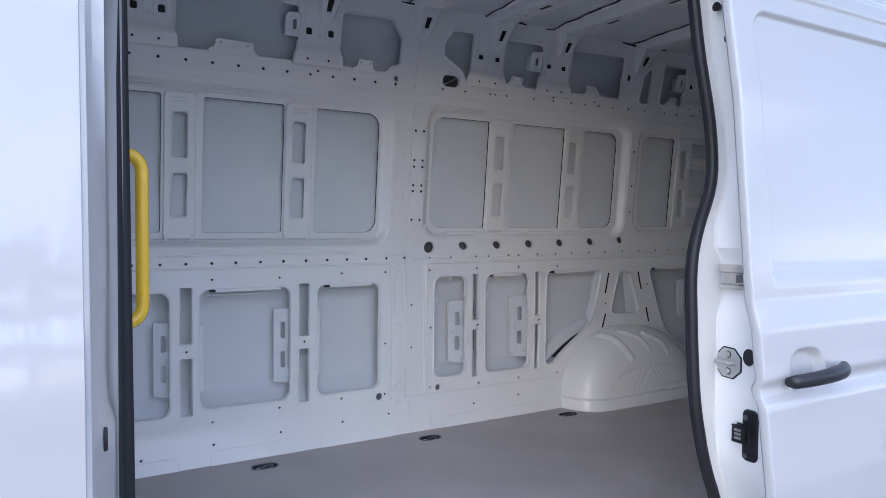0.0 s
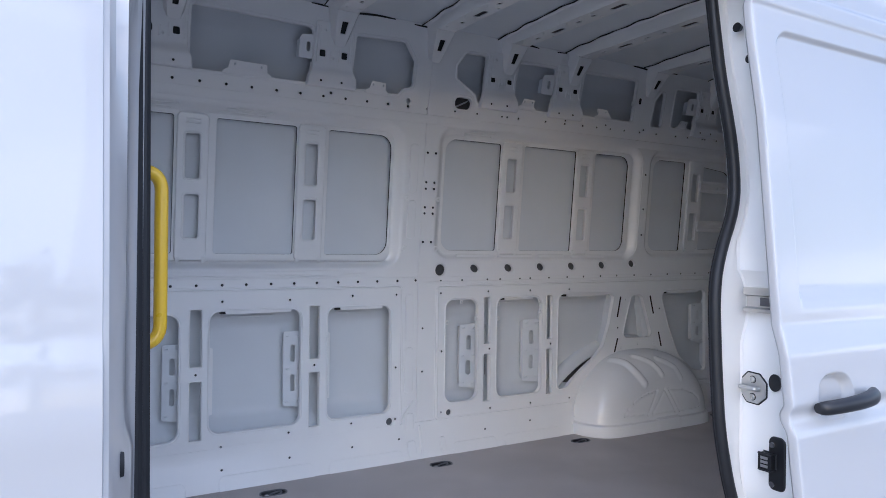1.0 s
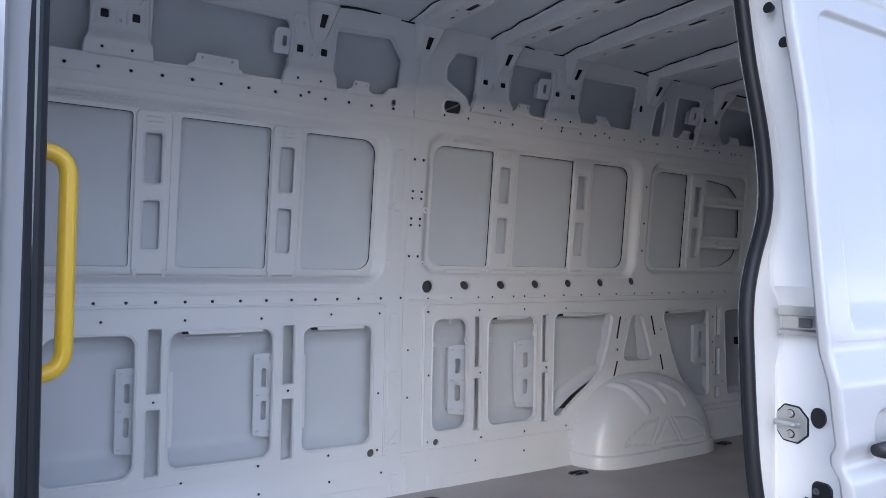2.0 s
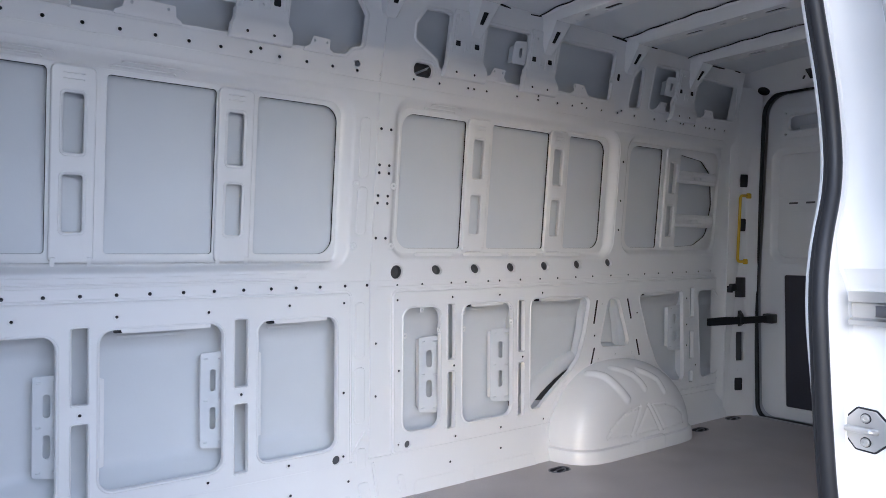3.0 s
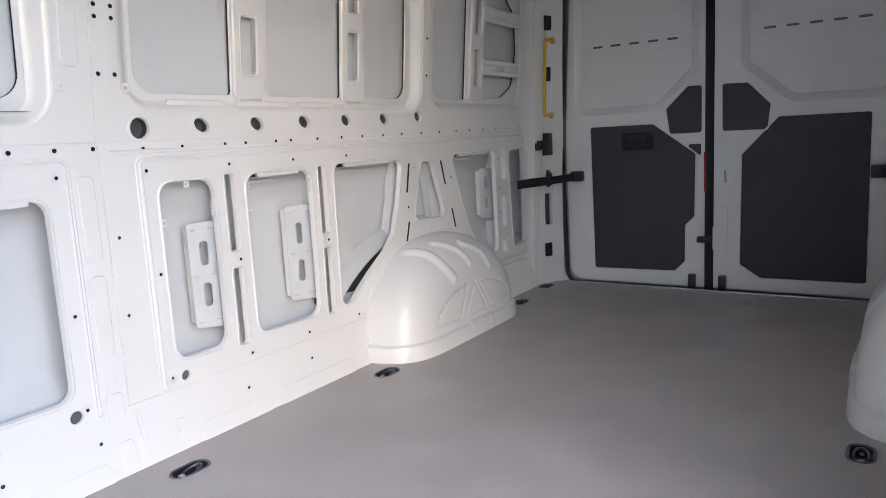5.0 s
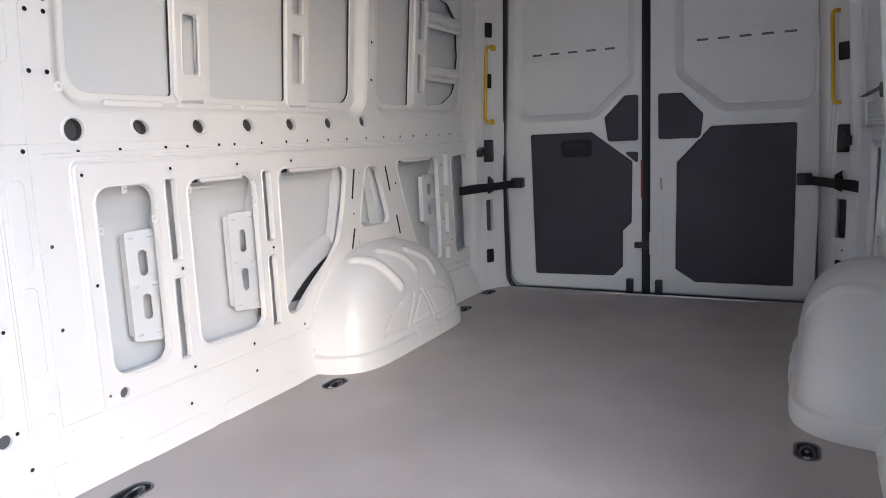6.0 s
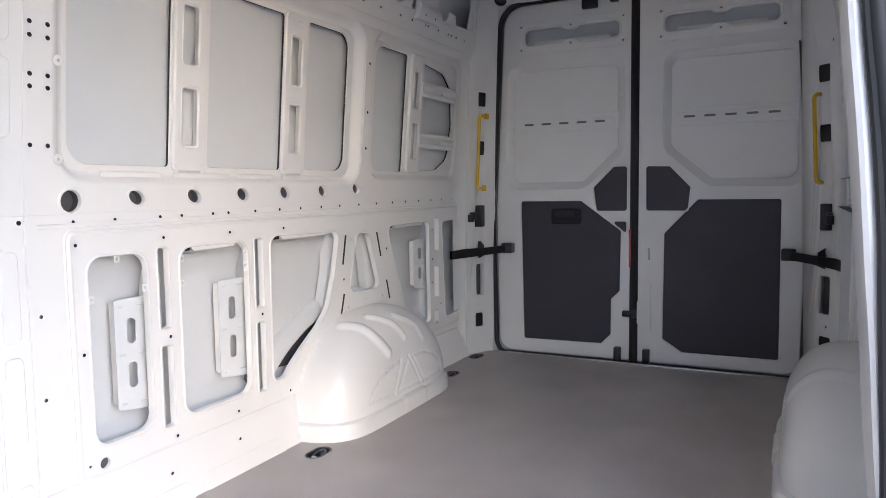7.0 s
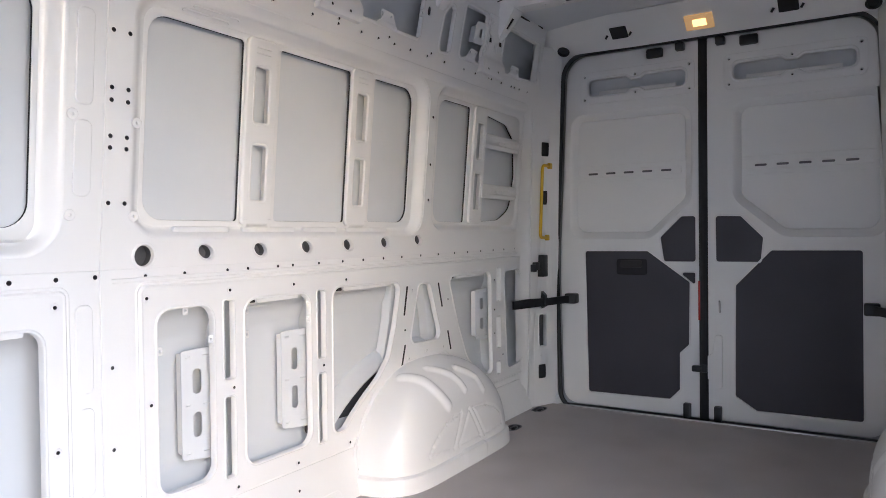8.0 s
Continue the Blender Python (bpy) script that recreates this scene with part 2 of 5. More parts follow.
def make_tie():
    t = thing("tie_down_ring", "recessed steel lashing ring set in the load floor", "lashing ring", "lashing rings in the floor")
    lip = [(rr(-0.058, -0.033, 0.058, 0.033, 0.0325), 0.0005), (rr(-0.057, -0.032, 0.057, 0.032, 0.0315), 0.003), (rr(-0.054, -0.029, 0.054, 0.029, 0.0285), 0.0028), (rr(-0.051, -0.026, 0.051, 0.026, 0.0255), 0.0)]
    cup = [(rr(-0.051, -0.026, 0.051, 0.026, 0.0255), 0.0), (rr(-0.047, -0.022, 0.047, 0.022, 0.0215), -0.014), (rr(-0.040, -0.016, 0.040, 0.016, 0.0155), -0.024)]
    part("rim", loft_bm([[(u, v, w) for u, v in loop] for loop, w in lip]), DARK_STEEL, t, "dull metal rim")
    part("cup", loft_bm([[(u, v, w) for u, v in loop] for loop, w in cup], cap_last=True), PLASTIC, t, "black recessed cup")
    ring = [(0.024 * math.cos(a) * 1.25 + 0.004, 0.017 * math.sin(a), -0.006 + 0.007 * math.cos(a)) for a in [2 * math.pi * k / 24 for k in range(24)]]
    part("ring", tube_bm(ring, 0.0034, 8, closed=True), DARK_STEEL, t, "dull steel lashing ring")
    bar = box_bm((-0.034, -0.008, -0.019), (-0.02, 0.008, -0.004), 0.002)
    part("hinge_block", bar, STEEL, t)
    for s in (-1, 1):
        b = bmesh.new()
        bmesh.ops.create_cone(b, cap_ends=True, segments=10, radius1=0.006, radius2=0.005, depth=0.004, matrix=Matrix.Translation((0.036 * s, 0, -0.016)))
        part("bolt", b, STEEL, t)
    return t


tie = make_tie()
tie.location = (*tie_spots[0], 0)
for x, y in tie_spots[1:]:
    copy_thing(tie, pose(x, y, 0))

# ---- far side wall ----
wall = thing("wall_north", "light grey painted pressed-steel van side wall with cut-outs", "wall", kind="structure")
SEAM = -0.028


def nut_mesh(deep, wide=1.0, proud=1.0, hole=1.0):
    """A painted collar round a dark threaded hole; on thick ground a dark cap paints its shade."""
    profile = ((0.0095, 0.0002), (0.009, 0.0009), (0.0072, 0.0011), (0.0060, 0.0006), (0.0056, -0.002), (0.0056, -0.02)) if deep else ((0.0085, 0.0004), (0.008, 0.0014), (0.0062, 0.0016), (0.0052, 0.0013), (0.005, 0.001))
    profile = [(r * hole if r < 0.0065 else r * wide, w * proud if w > 0 else w) for r, w in profile]
    b = loft_bm([[(r * math.cos(2 * math.pi * k / 10), -w, r * math.sin(2 * math.pi * k / 10)) for k in range(10)] for r, w in profile], cap_last=True)
    bmesh.ops.recalc_face_normals(b, faces=b.faces)
    mesh = bpy.data.meshes.new("rivet_nut")
    b.faces.ensure_lookup_table()
    for i, f in enumerate(b.faces):
        f.material_index = 1 if i >= 30 else 0
    b.to_mesh(mesh)
    b.free()
    mesh.materials.append(PAINT)
    mesh.materials.append(THREAD_SHADE)
    return mesh


NUT, NUT_FLUSH = nut_mesh(True), nut_mesh(False)
COLLAR = nut_mesh(True, 1.15, 1.5, 0.8)
SMALL_NUT = nut_mesh(True, 0.85, 1.0, 0.82)


def nuts(spots, place, parent, lift=0.0, mesh=None):
    for u, v in spots:
        ob = new("rivet_nut", mesh or NUT)
        ob.location = place(u, v, lift)
        ob.parent = parent


def bracket(parent, x0, z0, x1, z1, slot=0.027, slots=2):
    """A pressed strengthening bracket behind a cut-out, with oblong holes, small ridges and a folded edge."""
    wide, tall = x1 - x0, z1 - z0
    holes = []
    for k in range(slots):
        c = z0 + tall * (0.31 + 0.4 * k)
        holes.append(rr(x0 + 0.44 * wide, c - 0.115 * tall, x0 + 0.44 * wide + slot, c + 0.115 * tall, slot * 0.496, 5))
    shape = rounded([(x0, z0 + 0.008), (x0 + 0.1 * wide, z0 + 0.002), (x1 + 0.02, z0 - 0.008), (x1 + 0.02, z1 + 0.004), (x0 + 0.1 * wide, z1), (x0, z1 - 0.004)], 0.005, 3)

    def lay(u, v, w):
        return Vector((u, WALL + 0.034 + 0.014 * (x1 - u) / wide - w, v))

    ob = plate("bracket", shape, holes, SKIN, parent, lay, 0.004, 0.001)
    for f in (0.06, 0.5, 0.94):
        z = z0 + tall * f
        for u0, u1 in ((x0 + 0.14 * wide, x0 + 0.34 * wide), (x0 + 0.82 * wide, x1 + 0.012)):
            part("ridge", loft_bm([[lay(u, z - 0.004, 0.0002), lay(u, z, q), lay(u, z + 0.004, 0.0002)] for u, q in ((u0, 0.0004), (u0 + 0.004, 0.0035), (u1 - 0.004, 0.0035), (u1, 0.0004))], closed=False), SKIN, ob)
    part("fold", loft_bm([[lay(x0 + 0.004, v, 0) for v in (z0 + 0.014, z1 - 0.006)], [lay(x0 + 0.006, v, -0.03) for v in (z0 + 0.02, z1 - 0.01)]], closed=False), PAINT, ob)
    return ob


def lip(parent, x0, x1, z):
    """A folded flange along the top of a cut-out."""
    shape = rounded([(x0 + 0.03, z - 0.014), (x1 - 0.02, z - 0.012), (x1 - 0.016, z + 0.003), (x0 + 0.022, z + 0.003), (x0 + 0.024, z - 0.008)], 0.003, 2)
    plate("flange", shape, [], PAINT, parent, lambda u, v, w: low(u, v, w + 0.007), 0.004, 0.0012)
    plate("flange", rr(x0 + 0.02, z - 0.036, x1 - 0.085, z - 0.026, 0.003, 2), [], SKIN, parent, lambda u, v, w: Vector((u, WALL + 0.05 - w, v)), 0.003, 0.001)
    # dark block stands for the shaded gap at the flange's end
    part("flange_gap", box_bm((x0 + 0.006, WALL + 0.008, z - 0.013), (x0 + 0.03, WALL + 0.03, z - 0.001), 0.002), RUBBER, parent, "dark block standing for the shaded gap over the flange")


def grown(loop, d):
    """An outline moved outwards by d."""
    n, out = len(loop), []
    area = sum(loop[i - 1][0] * loop[i][1] - loop[i][0] * loop[i - 1][1] for i in range(n))
    for i in range(n):
        a, c = Vector(loop[i - 1]), Vector(loop[(i + 1) % n])
        t = (c - a).normalized()
        out.append((loop[i][0] + d * t.y * (1 if area > 0 else -1), loop[i][1] - d * t.x * (1 if area > 0 else -1)))
    return out


# cut-outs of the lower panels
L0 = rr(-1.42, 0.212, -1.123, 0.725, 0.045)
L1 = rr(-1.005, 0.226, -0.613, 0.735, 0.045)
L2 = rr(-0.488, 0.228, -0.174, 0.735, 0.04)
SLOTS_A = [rr(x - 0.024, a, x + 0.024, b, 0.006) for x in (-1.059, -0.55) for a, b in ((0.508, 0.745), (0.207, 0.45))]
R0 = rr(0.128, 0.243, 0.317, 0.752, 0.045)
R1 = rr(0.437, 0.24, 0.728, 0.755, 0.045)
SLOTS_B = [rr(x - 0.02, a, x + 0.02, b, 0.009) for x in (0.374, 0.783) for a, b in ((0.522, 0.76), (0.226, 0.47))]
R2 = rounded([(0.847, 0.765), (1.262, 0.757), (1.222, 0.585), (1.178, 0.465), (1.11, 0.398), (1.015, 0.336), (0.95, 0.288), (0.905, 0.247), (0.842, 0.24)], [0.04, 0.03, 0.1, 0.09, 0.15, 0.1, 0.08, 0.03, 0.035])
TRI = rounded([(1.398, 0.745), (1.482, 0.74), (1.572, 0.49), (1.327, 0.499)], 0.03)
R3 = rounded([(1.64, 0.76), (2.042, 0.765), (2.052, 0.25), (1.94, 0.265), (1.80, 0.372), (1.715, 0.55)], [0.03, 0.03, 0.03, 0.08, 0.15, 0.1])
SLOTS_C = [rr(2.108, 0.61, 2.15, 0.78, 0.008), rr(2.103, 0.37, 2.145, 0.53, 0.008), rr(2.1, 0.235, 2.14, 0.3, 0.008)]
R4 = rounded([(2.192, 0.757), (2.352, 0.762), (2.41, 0.70), (2.405, 0.30), (2.37, 0.262), (2.22, 0.25)], 0.03)
WIN_A = [L0, L1, L2, *SLOTS_A]
WIN_B = [R0, R1, R2, TRI, R3, R4, *SLOTS_B, *SLOTS_C]
belt_a = [(x, 0.842 + 0.008 * (x + 1.16)) for x in (-1.47, -1.37, -1.265, -1.159, -1.059, -0.955, -0.855, -0.748, -0.645, -0.541, -0.439, -0.342, -0.244, -0.138, -0.04)]
belt_b = [(x, 0.846 + 0.012 * x) for x in (0.1, 0.224, 0.377, 0.457, 0.585, 0.653, 0.781, 0.909, 1.027, 1.155, 1.28, 1.42, 1.56, 1.7, 1.82, 1.95, 2.08, 2.2, 2.33)]
low_a = [(-1.24, 0.775), (-0.955, 0.775), (-0.665, 0.775), (-0.37, 0.785), (-0.145, 0.785), (-1.059, 0.478), (-0.55, 0.482), (-0.145, 0.44), (-0.145, 0.195), (-0.37, 0.2), (-0.665, 0.195), (-0.955, 0.17), (-1.24, 0.16), (-0.955, 0.08), (-0.665, 0.09), (-0.37, 0.095), (-0.13, 0.1), (-1.24, 0.06)]
low_b = [(0.098, 0.787), (0.38, 0.79), (0.65, 0.79), (0.92, 0.79), (0.106, 0.5), (0.106, 0.2), (0.39, 0.495), (0.793, 0.497), (0.4, 0.19), (0.66, 0.19), (0.36, 0.09), (0.65, 0.1), (0.93, 0.19), (0.957, 0.085), (1.345, 0.72), (1.315, 0.44), (1.45, 0.455), (1.585, 0.452), (1.63, 0.66), (1.29, 0.56), (2.08, 0.72), (2.08, 0.45), (2.08, 0.57), (2.168, 0.33), (2.38, 0.23)]
pillar = [(0.0, 0.618), (0.0, 0.408)]
knock_a, knock_b = disc(-0.174, 0.185, 0.017, 14), disc(0.152, 0.194, 0.015, 14)
slits = [rounded([(x0, z0), (x0 + 0.012, z0), (x1 + 0.012, z1), (x1, z1)], 0.004, 2) for x0, z0, x1, z1 in ((1.28, 0.62, 1.305, 0.74), (1.26, 0.415, 1.285, 0.5), (1.545, 0.74, 1.575, 0.63), (1.62, 0.52, 1.645, 0.43))]
OVALS = ((0.296, 0.907), (0.507, 0.909), (0.719, 0.913), (0.936, 0.917), (1.162, 0.922), (1.395, 0.93))


def oval(x, z, k=1.0, n=16):
    """A hole drawn out along a slant."""
    long, short, c, q = 0.029 * k, 0.0195 * k, math.cos(radians(-24)), math.sin(radians(-24))
    ring = [(long * math.cos(2 * math.pi * i / n), short * math.sin(2 * math.pi * i / n)) for i in range(n)]
    return [(x + a * c - b * q, z + a * q + b * c) for a, b in ring]


oval_holes = [oval(x, z) for x, z in OVALS]
big_hole = disc(0.095, 0.901, 0.03, 20)


def dots(spots, r=0.0066):
    return [disc(u, v, r, 10) for u, v in spots]


skirt_line = [(0.165, 0.0), (0.14, 0.0012), (0.11, 0.008), (0.07, 0.022), (0.03, 0.036), (0.0, 0.044), (-0.012, 0.046)]


def skirt(u, v, w):
    return Vector((u, WALL - 0.0065 - float(np.interp(-v, [-p[0] for p in skirt_line], [p[1] for p in skirt_line])) - w, v))


TOPLINE = 0.868
plate("lower_panel", rr(FRONT, -0.03, SEAM, TOPLINE, 0.002, 1), [*WIN_A, knock_a, *dots(belt_a + low_a)], PAINT, wall, low, 0.005, 0.002)
plate("lower_panel", rr(SEAM, -0.03, REAR, TOPLINE, 0.002, 1), [*WIN_B, knock_b, *dots([p for p in belt_b if p[1] < 0.857] + low_b + pillar, 0.0054)], PAINT, wall, lambda u, v, w: low(u, v, w + 0.0025), 0.005, 0.0008)
# dark sheets added behind the panels to shade the cut-outs' hollows
plate("panel_back", rr(FRONT, 0.1, SEAM, 0.84, 0.002, 1), [grown(h, 0.004) for h in WIN_A] + dots(low_a[:-5], 0.008), SHADE_GREY, wall, lambda u, v, w: low(u, v, w - 0.0055), 0.002, 0.0005, "dark backing sheet added to shade the hollows")
plate("panel_back", rr(SEAM, 0.1, REAR - 0.01, 0.83, 0.002, 1), [grown(h, 0.004) for h in WIN_B] + dots([p for p in low_b if 0.12 < p[1] < 0.8], 0.008), SHADE_GREY, wall, lambda u, v, w: low(u, v, w - 0.003), 0.002, 0.0005, "dark backing sheet added to shade the hollows")
# slits laid on as dark plates that stand for their shade
for loop in slits:
    plate("slit", loop, [], RUBBER, wall, lambda u, v, w: low(u, v, w + 0.0084), 0.003, 0.0006, "dark plate drawing the shade of a narrow opening")
FIELD_A = rr(-1.5, 0.145, -0.118, 0.822, 0.018)
FIELD_B = rounded([(0.08, 0.165), (0.93, 0.165), (1.03, 0.235), (1.17, 0.37), (1.3, 0.425), (1.6, 0.425), (1.74, 0.335), (1.88, 0.2), (2.42, 0.2), (2.42, 0.832), (0.08, 0.818)], 0.02)
plate("raised_field", FIELD_A, [*WIN_A, knock_a, *dots([p for p in low_a if p[1] > 0.15])], PAINT, wall, lambda u, v, w: low(u, v, w + 0.0055), 0.006, 0.0018)
plate("raised_field", FIELD_B, [*WIN_B, knock_b, *dots([p for p in low_b if p[1] > 0.185 and not (0.95 < p[0] < 1.05 or 1.3 < p[0] < 1.6)], 0.0054)], PAINT, wall, lambda u, v, w: low(u, v, w + 0.008), 0.006, 0.0018)
for loop, lift in ((FIELD_A, 0.0), (FIELD_B, 0.0025)):
    dish("field_edge", [([(u, v) for u, v in grown(loop, d)], lift + w) for d, w in ((0.012, 0.0), (0.009, 0.0019), (0.0065, 0.0017), (0.0048, 0.0002), (0.0028, 0.0004), (0.0, 0.0052), (-0.002, 0.0068), (-0.005, 0.0068), (-0.0085, 0.0052))], PAINT, wall, low)
part("belt_seam", loft_bm([[low(u, 0.836 + 0.006 * u + dz, w + 0.0025) for dz, w in ((0.009, -0.0008), (0.006, 0.003), (0.0, 0.0042), (-0.0025, 0.0036), (-0.0032, 0.002), (-0.003, -0.001))] for u in np.linspace(SEAM + 0.03, 2.41, 5)], closed=False), PAINT, wall)
nuts(belt_a, low, wall)
nuts(low_a[-5:], skirt, wall, 0.001, NUT_FLUSH)
nuts(low_a[:-5], low, wall, 0.0055, COLLAR)
nuts([p for p in belt_b if p[1] < 0.857] + pillar, low, wall, 0.0025, SMALL_NUT)
nuts([p for p in belt_b if p[1] >= 0.857], low, wall, 0.003, NUT_FLUSH)
nuts([p for p in low_b if p[1] > 0.12], low, wall, 0.008, COLLAR)
nuts([p for p in low_b if p[1] <= 0.12], skirt, wall, 0.001, NUT_FLUSH)
for u0, u1 in ((FRONT, SEAM), (SEAM, 1.0), (1.86, REAR)):
    part("skirt", loft_bm([[low(u, 0.167, 0.0)] + [skirt(u, p[0], 0) for p in skirt_line] for u in np.linspace(u0, u1, 3)], closed=False), PAINT, wall)
for x0, x1, z1 in ((-1.5, -1.1, 0.03), (-0.97, -0.56, 0.036), (-0.49, -0.12, 0.03), (0.16, 0.42, 0.03), (0.47, 0.84, 0.03)):
    plate("skirt_pad", rr(x0, -0.06, x1, z1 + 0.022, 0.025), [], PAINT, wall, lambda u, v, w: Vector((u, WALL - 0.0065 - 0.044 + 0.35 * v - w - 0.004, v)), 0.008, 0.003)
for x0, z0, x1, z1 in ((-0.095, 0.565, -0.05, 0.785), (-0.095, 0.31, -0.05, 0.53), (-0.09, 0.115, -0.045, 0.215)):
    plate("pillar_pad", rr(x0, z0, x1, z1, 0.018), [], PAINT, wall, lambda u, v, w: low(u, v, w + 0.009 if v < 0.25 else w + 0.005), 0.006, 0.003)
for x0, z0, x1, z1 in ((-0.09, 0.012, -0.045, 0.085), (-0.02, 0.01, -0.008, 0.15), (0.09, 0.015, 0.12, 0.085)):
    plate("pillar_pad", rr(x0, z0, x1, z1, 0.012), [], PAINT, wall, lambda u, v, w: skirt(u, v, w + 0.004), 0.006, 0.002)
part("pillar_pad", loft_bm([[low(u, v, w) for u, v in ((-0.105, 0.1), (-0.034, 0.1), (-0.034, 0.25), (-0.05, 0.275), (-0.105, 0.2))] for w in (0.0, 0.006)], cap_last=True), PAINT, wall)

def rolled_edge(loop, lift, deep=0.018, wide=0.007, place=low):
    """The turned lip of a cut-out: a low roll round it and a flange running back."""
    steps = [(wide, lift - 0.0005), (wide * 0.75, lift + 0.0018), (wide * 0.4, lift + 0.003), (0.0, lift + 0.0024), (-0.0015, lift), (-0.002, lift - deep)]
    part("rolled_edge", loft_bm([[place(u, v, w) for u, v in grown(loop, d)] for d, w in steps]), PAINT, wall)


for loop in (L0, L1, L2, *SLOTS_A):
    rolled_edge(loop, 0.0055, wide=0.008 if loop in (L0, L1, L2) else 0.005)
for loop in (R0, R1, R2, TRI, R3, R4, *SLOTS_B, *SLOTS_C):
    rolled_edge(loop, 0.008, wide=0.008 if loop in (R0, R1, R2, TRI, R3, R4) else 0.005)
# box section along the belt, added for shade; dark cups as drain-hole shade
for z in (0.825, 0.945):
    for u0, u1 in ((FRONT, SEAM), (SEAM, REAR)):
        part("belt_section", loft_bm([[(u, 0.922 if z < 0.9 else 0.93, z), (u, 0.985, z)] for u in (u0, u1)], closed=False), SHADE_GREY, wall)
for u, v, r, lift in ((-0.174, 0.185, 0.019, 0.0), (0.152, 0.194, 0.017, 0.0025)):
    part("drain_cup", loft_bm([[low(a, b, w) for a, b in disc(u, v, r, 14)] for w in (lift - 0.004, lift - 0.03)], cap_last=True), RUBBER, wall, "dark cup standing for the shade in the drain hole")

for u, v, r in ((0.095, 0.901, 0.03), *[(x, z, 0.023) for x, z in OVALS]):
    ring = lambda d, k: [Vector((a, mid_y(c) + d, c)) for a, c in (disc(u, v, r * k, 16) if r > 0.025 else oval(u, v, k))]
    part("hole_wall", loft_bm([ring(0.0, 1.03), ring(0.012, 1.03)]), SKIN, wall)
    # dark cup puts the hole's shade into its colour
    part("hole_cup", loft_bm([ring(0.012, 1.03), ring(0.034, 1.05)], cap_last=True), SHADE_DARK if r > 0.025 else SHADE_GREY, wall, "dark cup with the hole's shade put into its colour")
    part("hole_lip", loft_bm([ring(d - 0.0025, k) for d, k in ((0.0005, 1.28), (-0.0015, 1.2), (-0.0024, 1.1), (-0.0015, 0.98), (0.004, 0.92), (0.008, 0.91))]), PAINT, wall)
# webs of the hollow posts between the cut-outs
for x in (-0.11, 0.372, 0.781, 2.122):
    part("post_web", loft_bm([[(x, 0.926, z), (x + 0.006, 1.03, z)] for z in (0.17, 0.5, 0.82)], closed=False), SKIN, wall, "light grey post web")
# outer skin behind the cut-outs
skin_line = [(-0.05, 0.935), (0.1, 0.942), (0.18, 0.947), (0.222, 0.962), (0.274, 1.012), (0.298, 1.0195), (0.6, 1.022), (0.66, 1.02), (0.7, 1.0), (0.78, 0.985), (0.85, 0.978), (0.95, 0.955), (1.3, 0.945), (1.6, 0.915), (1.9, 0.875), (2.06, 0.80)]


def smooth_line(line, n):
    zs, ys = [p[0] for p in line], [p[1] for p in line]
    out = []
    for k in range(n + 1):
        z = zs[0] + (zs[-1] - zs[0]) * k / n
        out.append((z, sum(np.interp(z + d, zs, ys) for d in (-0.012, -0.006, 0, 0.006, 0.012)) / 5))
    return out


for x0, x1 in ((FRONT, SEAM), (SEAM, 2.74)):
    rows = [[(x, y, z) for z, y in smooth_line(skin_line, 160)] for x in np.linspace(x0, x1, 6)]
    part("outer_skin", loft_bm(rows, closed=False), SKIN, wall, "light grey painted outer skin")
for x0, x1, z in ((-0.965, -0.64, 0.735), (-0.452, -0.2, 0.735), (0.465, 0.69, 0.755), (0.885, 1.22, 0.762), (1.68, 2.0, 0.762)):
    lip(wall, x0, x1, z)
for b in ((-1.18, 0.29, -1.115, 0.6, 0.019), (-0.675, 0.3, -0.605, 0.63, 0.019), (0.245, 0.3, 0.325, 0.62, 0.027), (0.645, 0.297, 0.735, 0.628, 0.027), (1.985, 0.425, 2.06, 0.675, 0.027)):
    bracket(wall, *b)
# turned inner edges beside the cut-outs
for x, z0, z1 in ((-1.0, 0.3, 0.59), (-0.484, 0.32, 0.63)):
    plate("edge_strip", rounded([(x - 0.01, z0), (x + 0.012, z0 + 0.006), (x + 0.012, z1 - 0.01), (x - 0.01, z1)], 0.004, 3), [], PAINT, wall, lambda u, v, w: low(u, v, w - 0.008), 0.004, 0.0012)
for x, z in ((0.222, 0.742), (0.137, 0.64), (0.309, 0.652), (0.446, 0.722), (0.446, 0.648), (0.72, 0.728), (0.72, 0.668)):
    plate("tab", rr(x - 0.009, z - 0.012, x + 0.009, z + 0.012, 0.005), [disc(x, z, 0.004, 8)], PAINT, wall, lambda u, v, w: low(u, v, w + 0.0065), 0.004, 0.0015)
# flare of the wheel housing and its stays, seen through the cut-outs
rows = []
for k in range(29):
    a = radians(35 + 110 * k / 28)
    rows.append([(1.43 - r * math.cos(a), y, -0.345 + r * math.sin(a)) for r, y in ((0.786, 1.015), (0.788, 0.98), (0.791, 0.969), (0.797, 0.965), (0.82, 0.975), (0.838, 0.99), (0.845, 1.005), (0.848, 1.024))])
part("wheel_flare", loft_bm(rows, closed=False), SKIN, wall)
# tub wall coloured dark for the shade behind the flare
rows = [[(1.43 - r * math.cos(radians(a)), y, -0.345 + r * math.sin(radians(a))) for r, y in ((0.79, 0.99), (0.77, 0.997), (0.6, 0.99))] for a in range(30, 151, 6)]
part("wheel_tub", loft_bm(rows, closed=False), SHADE_DARK, wall, "wheel tub with the hollow's shade put into its dark colour")
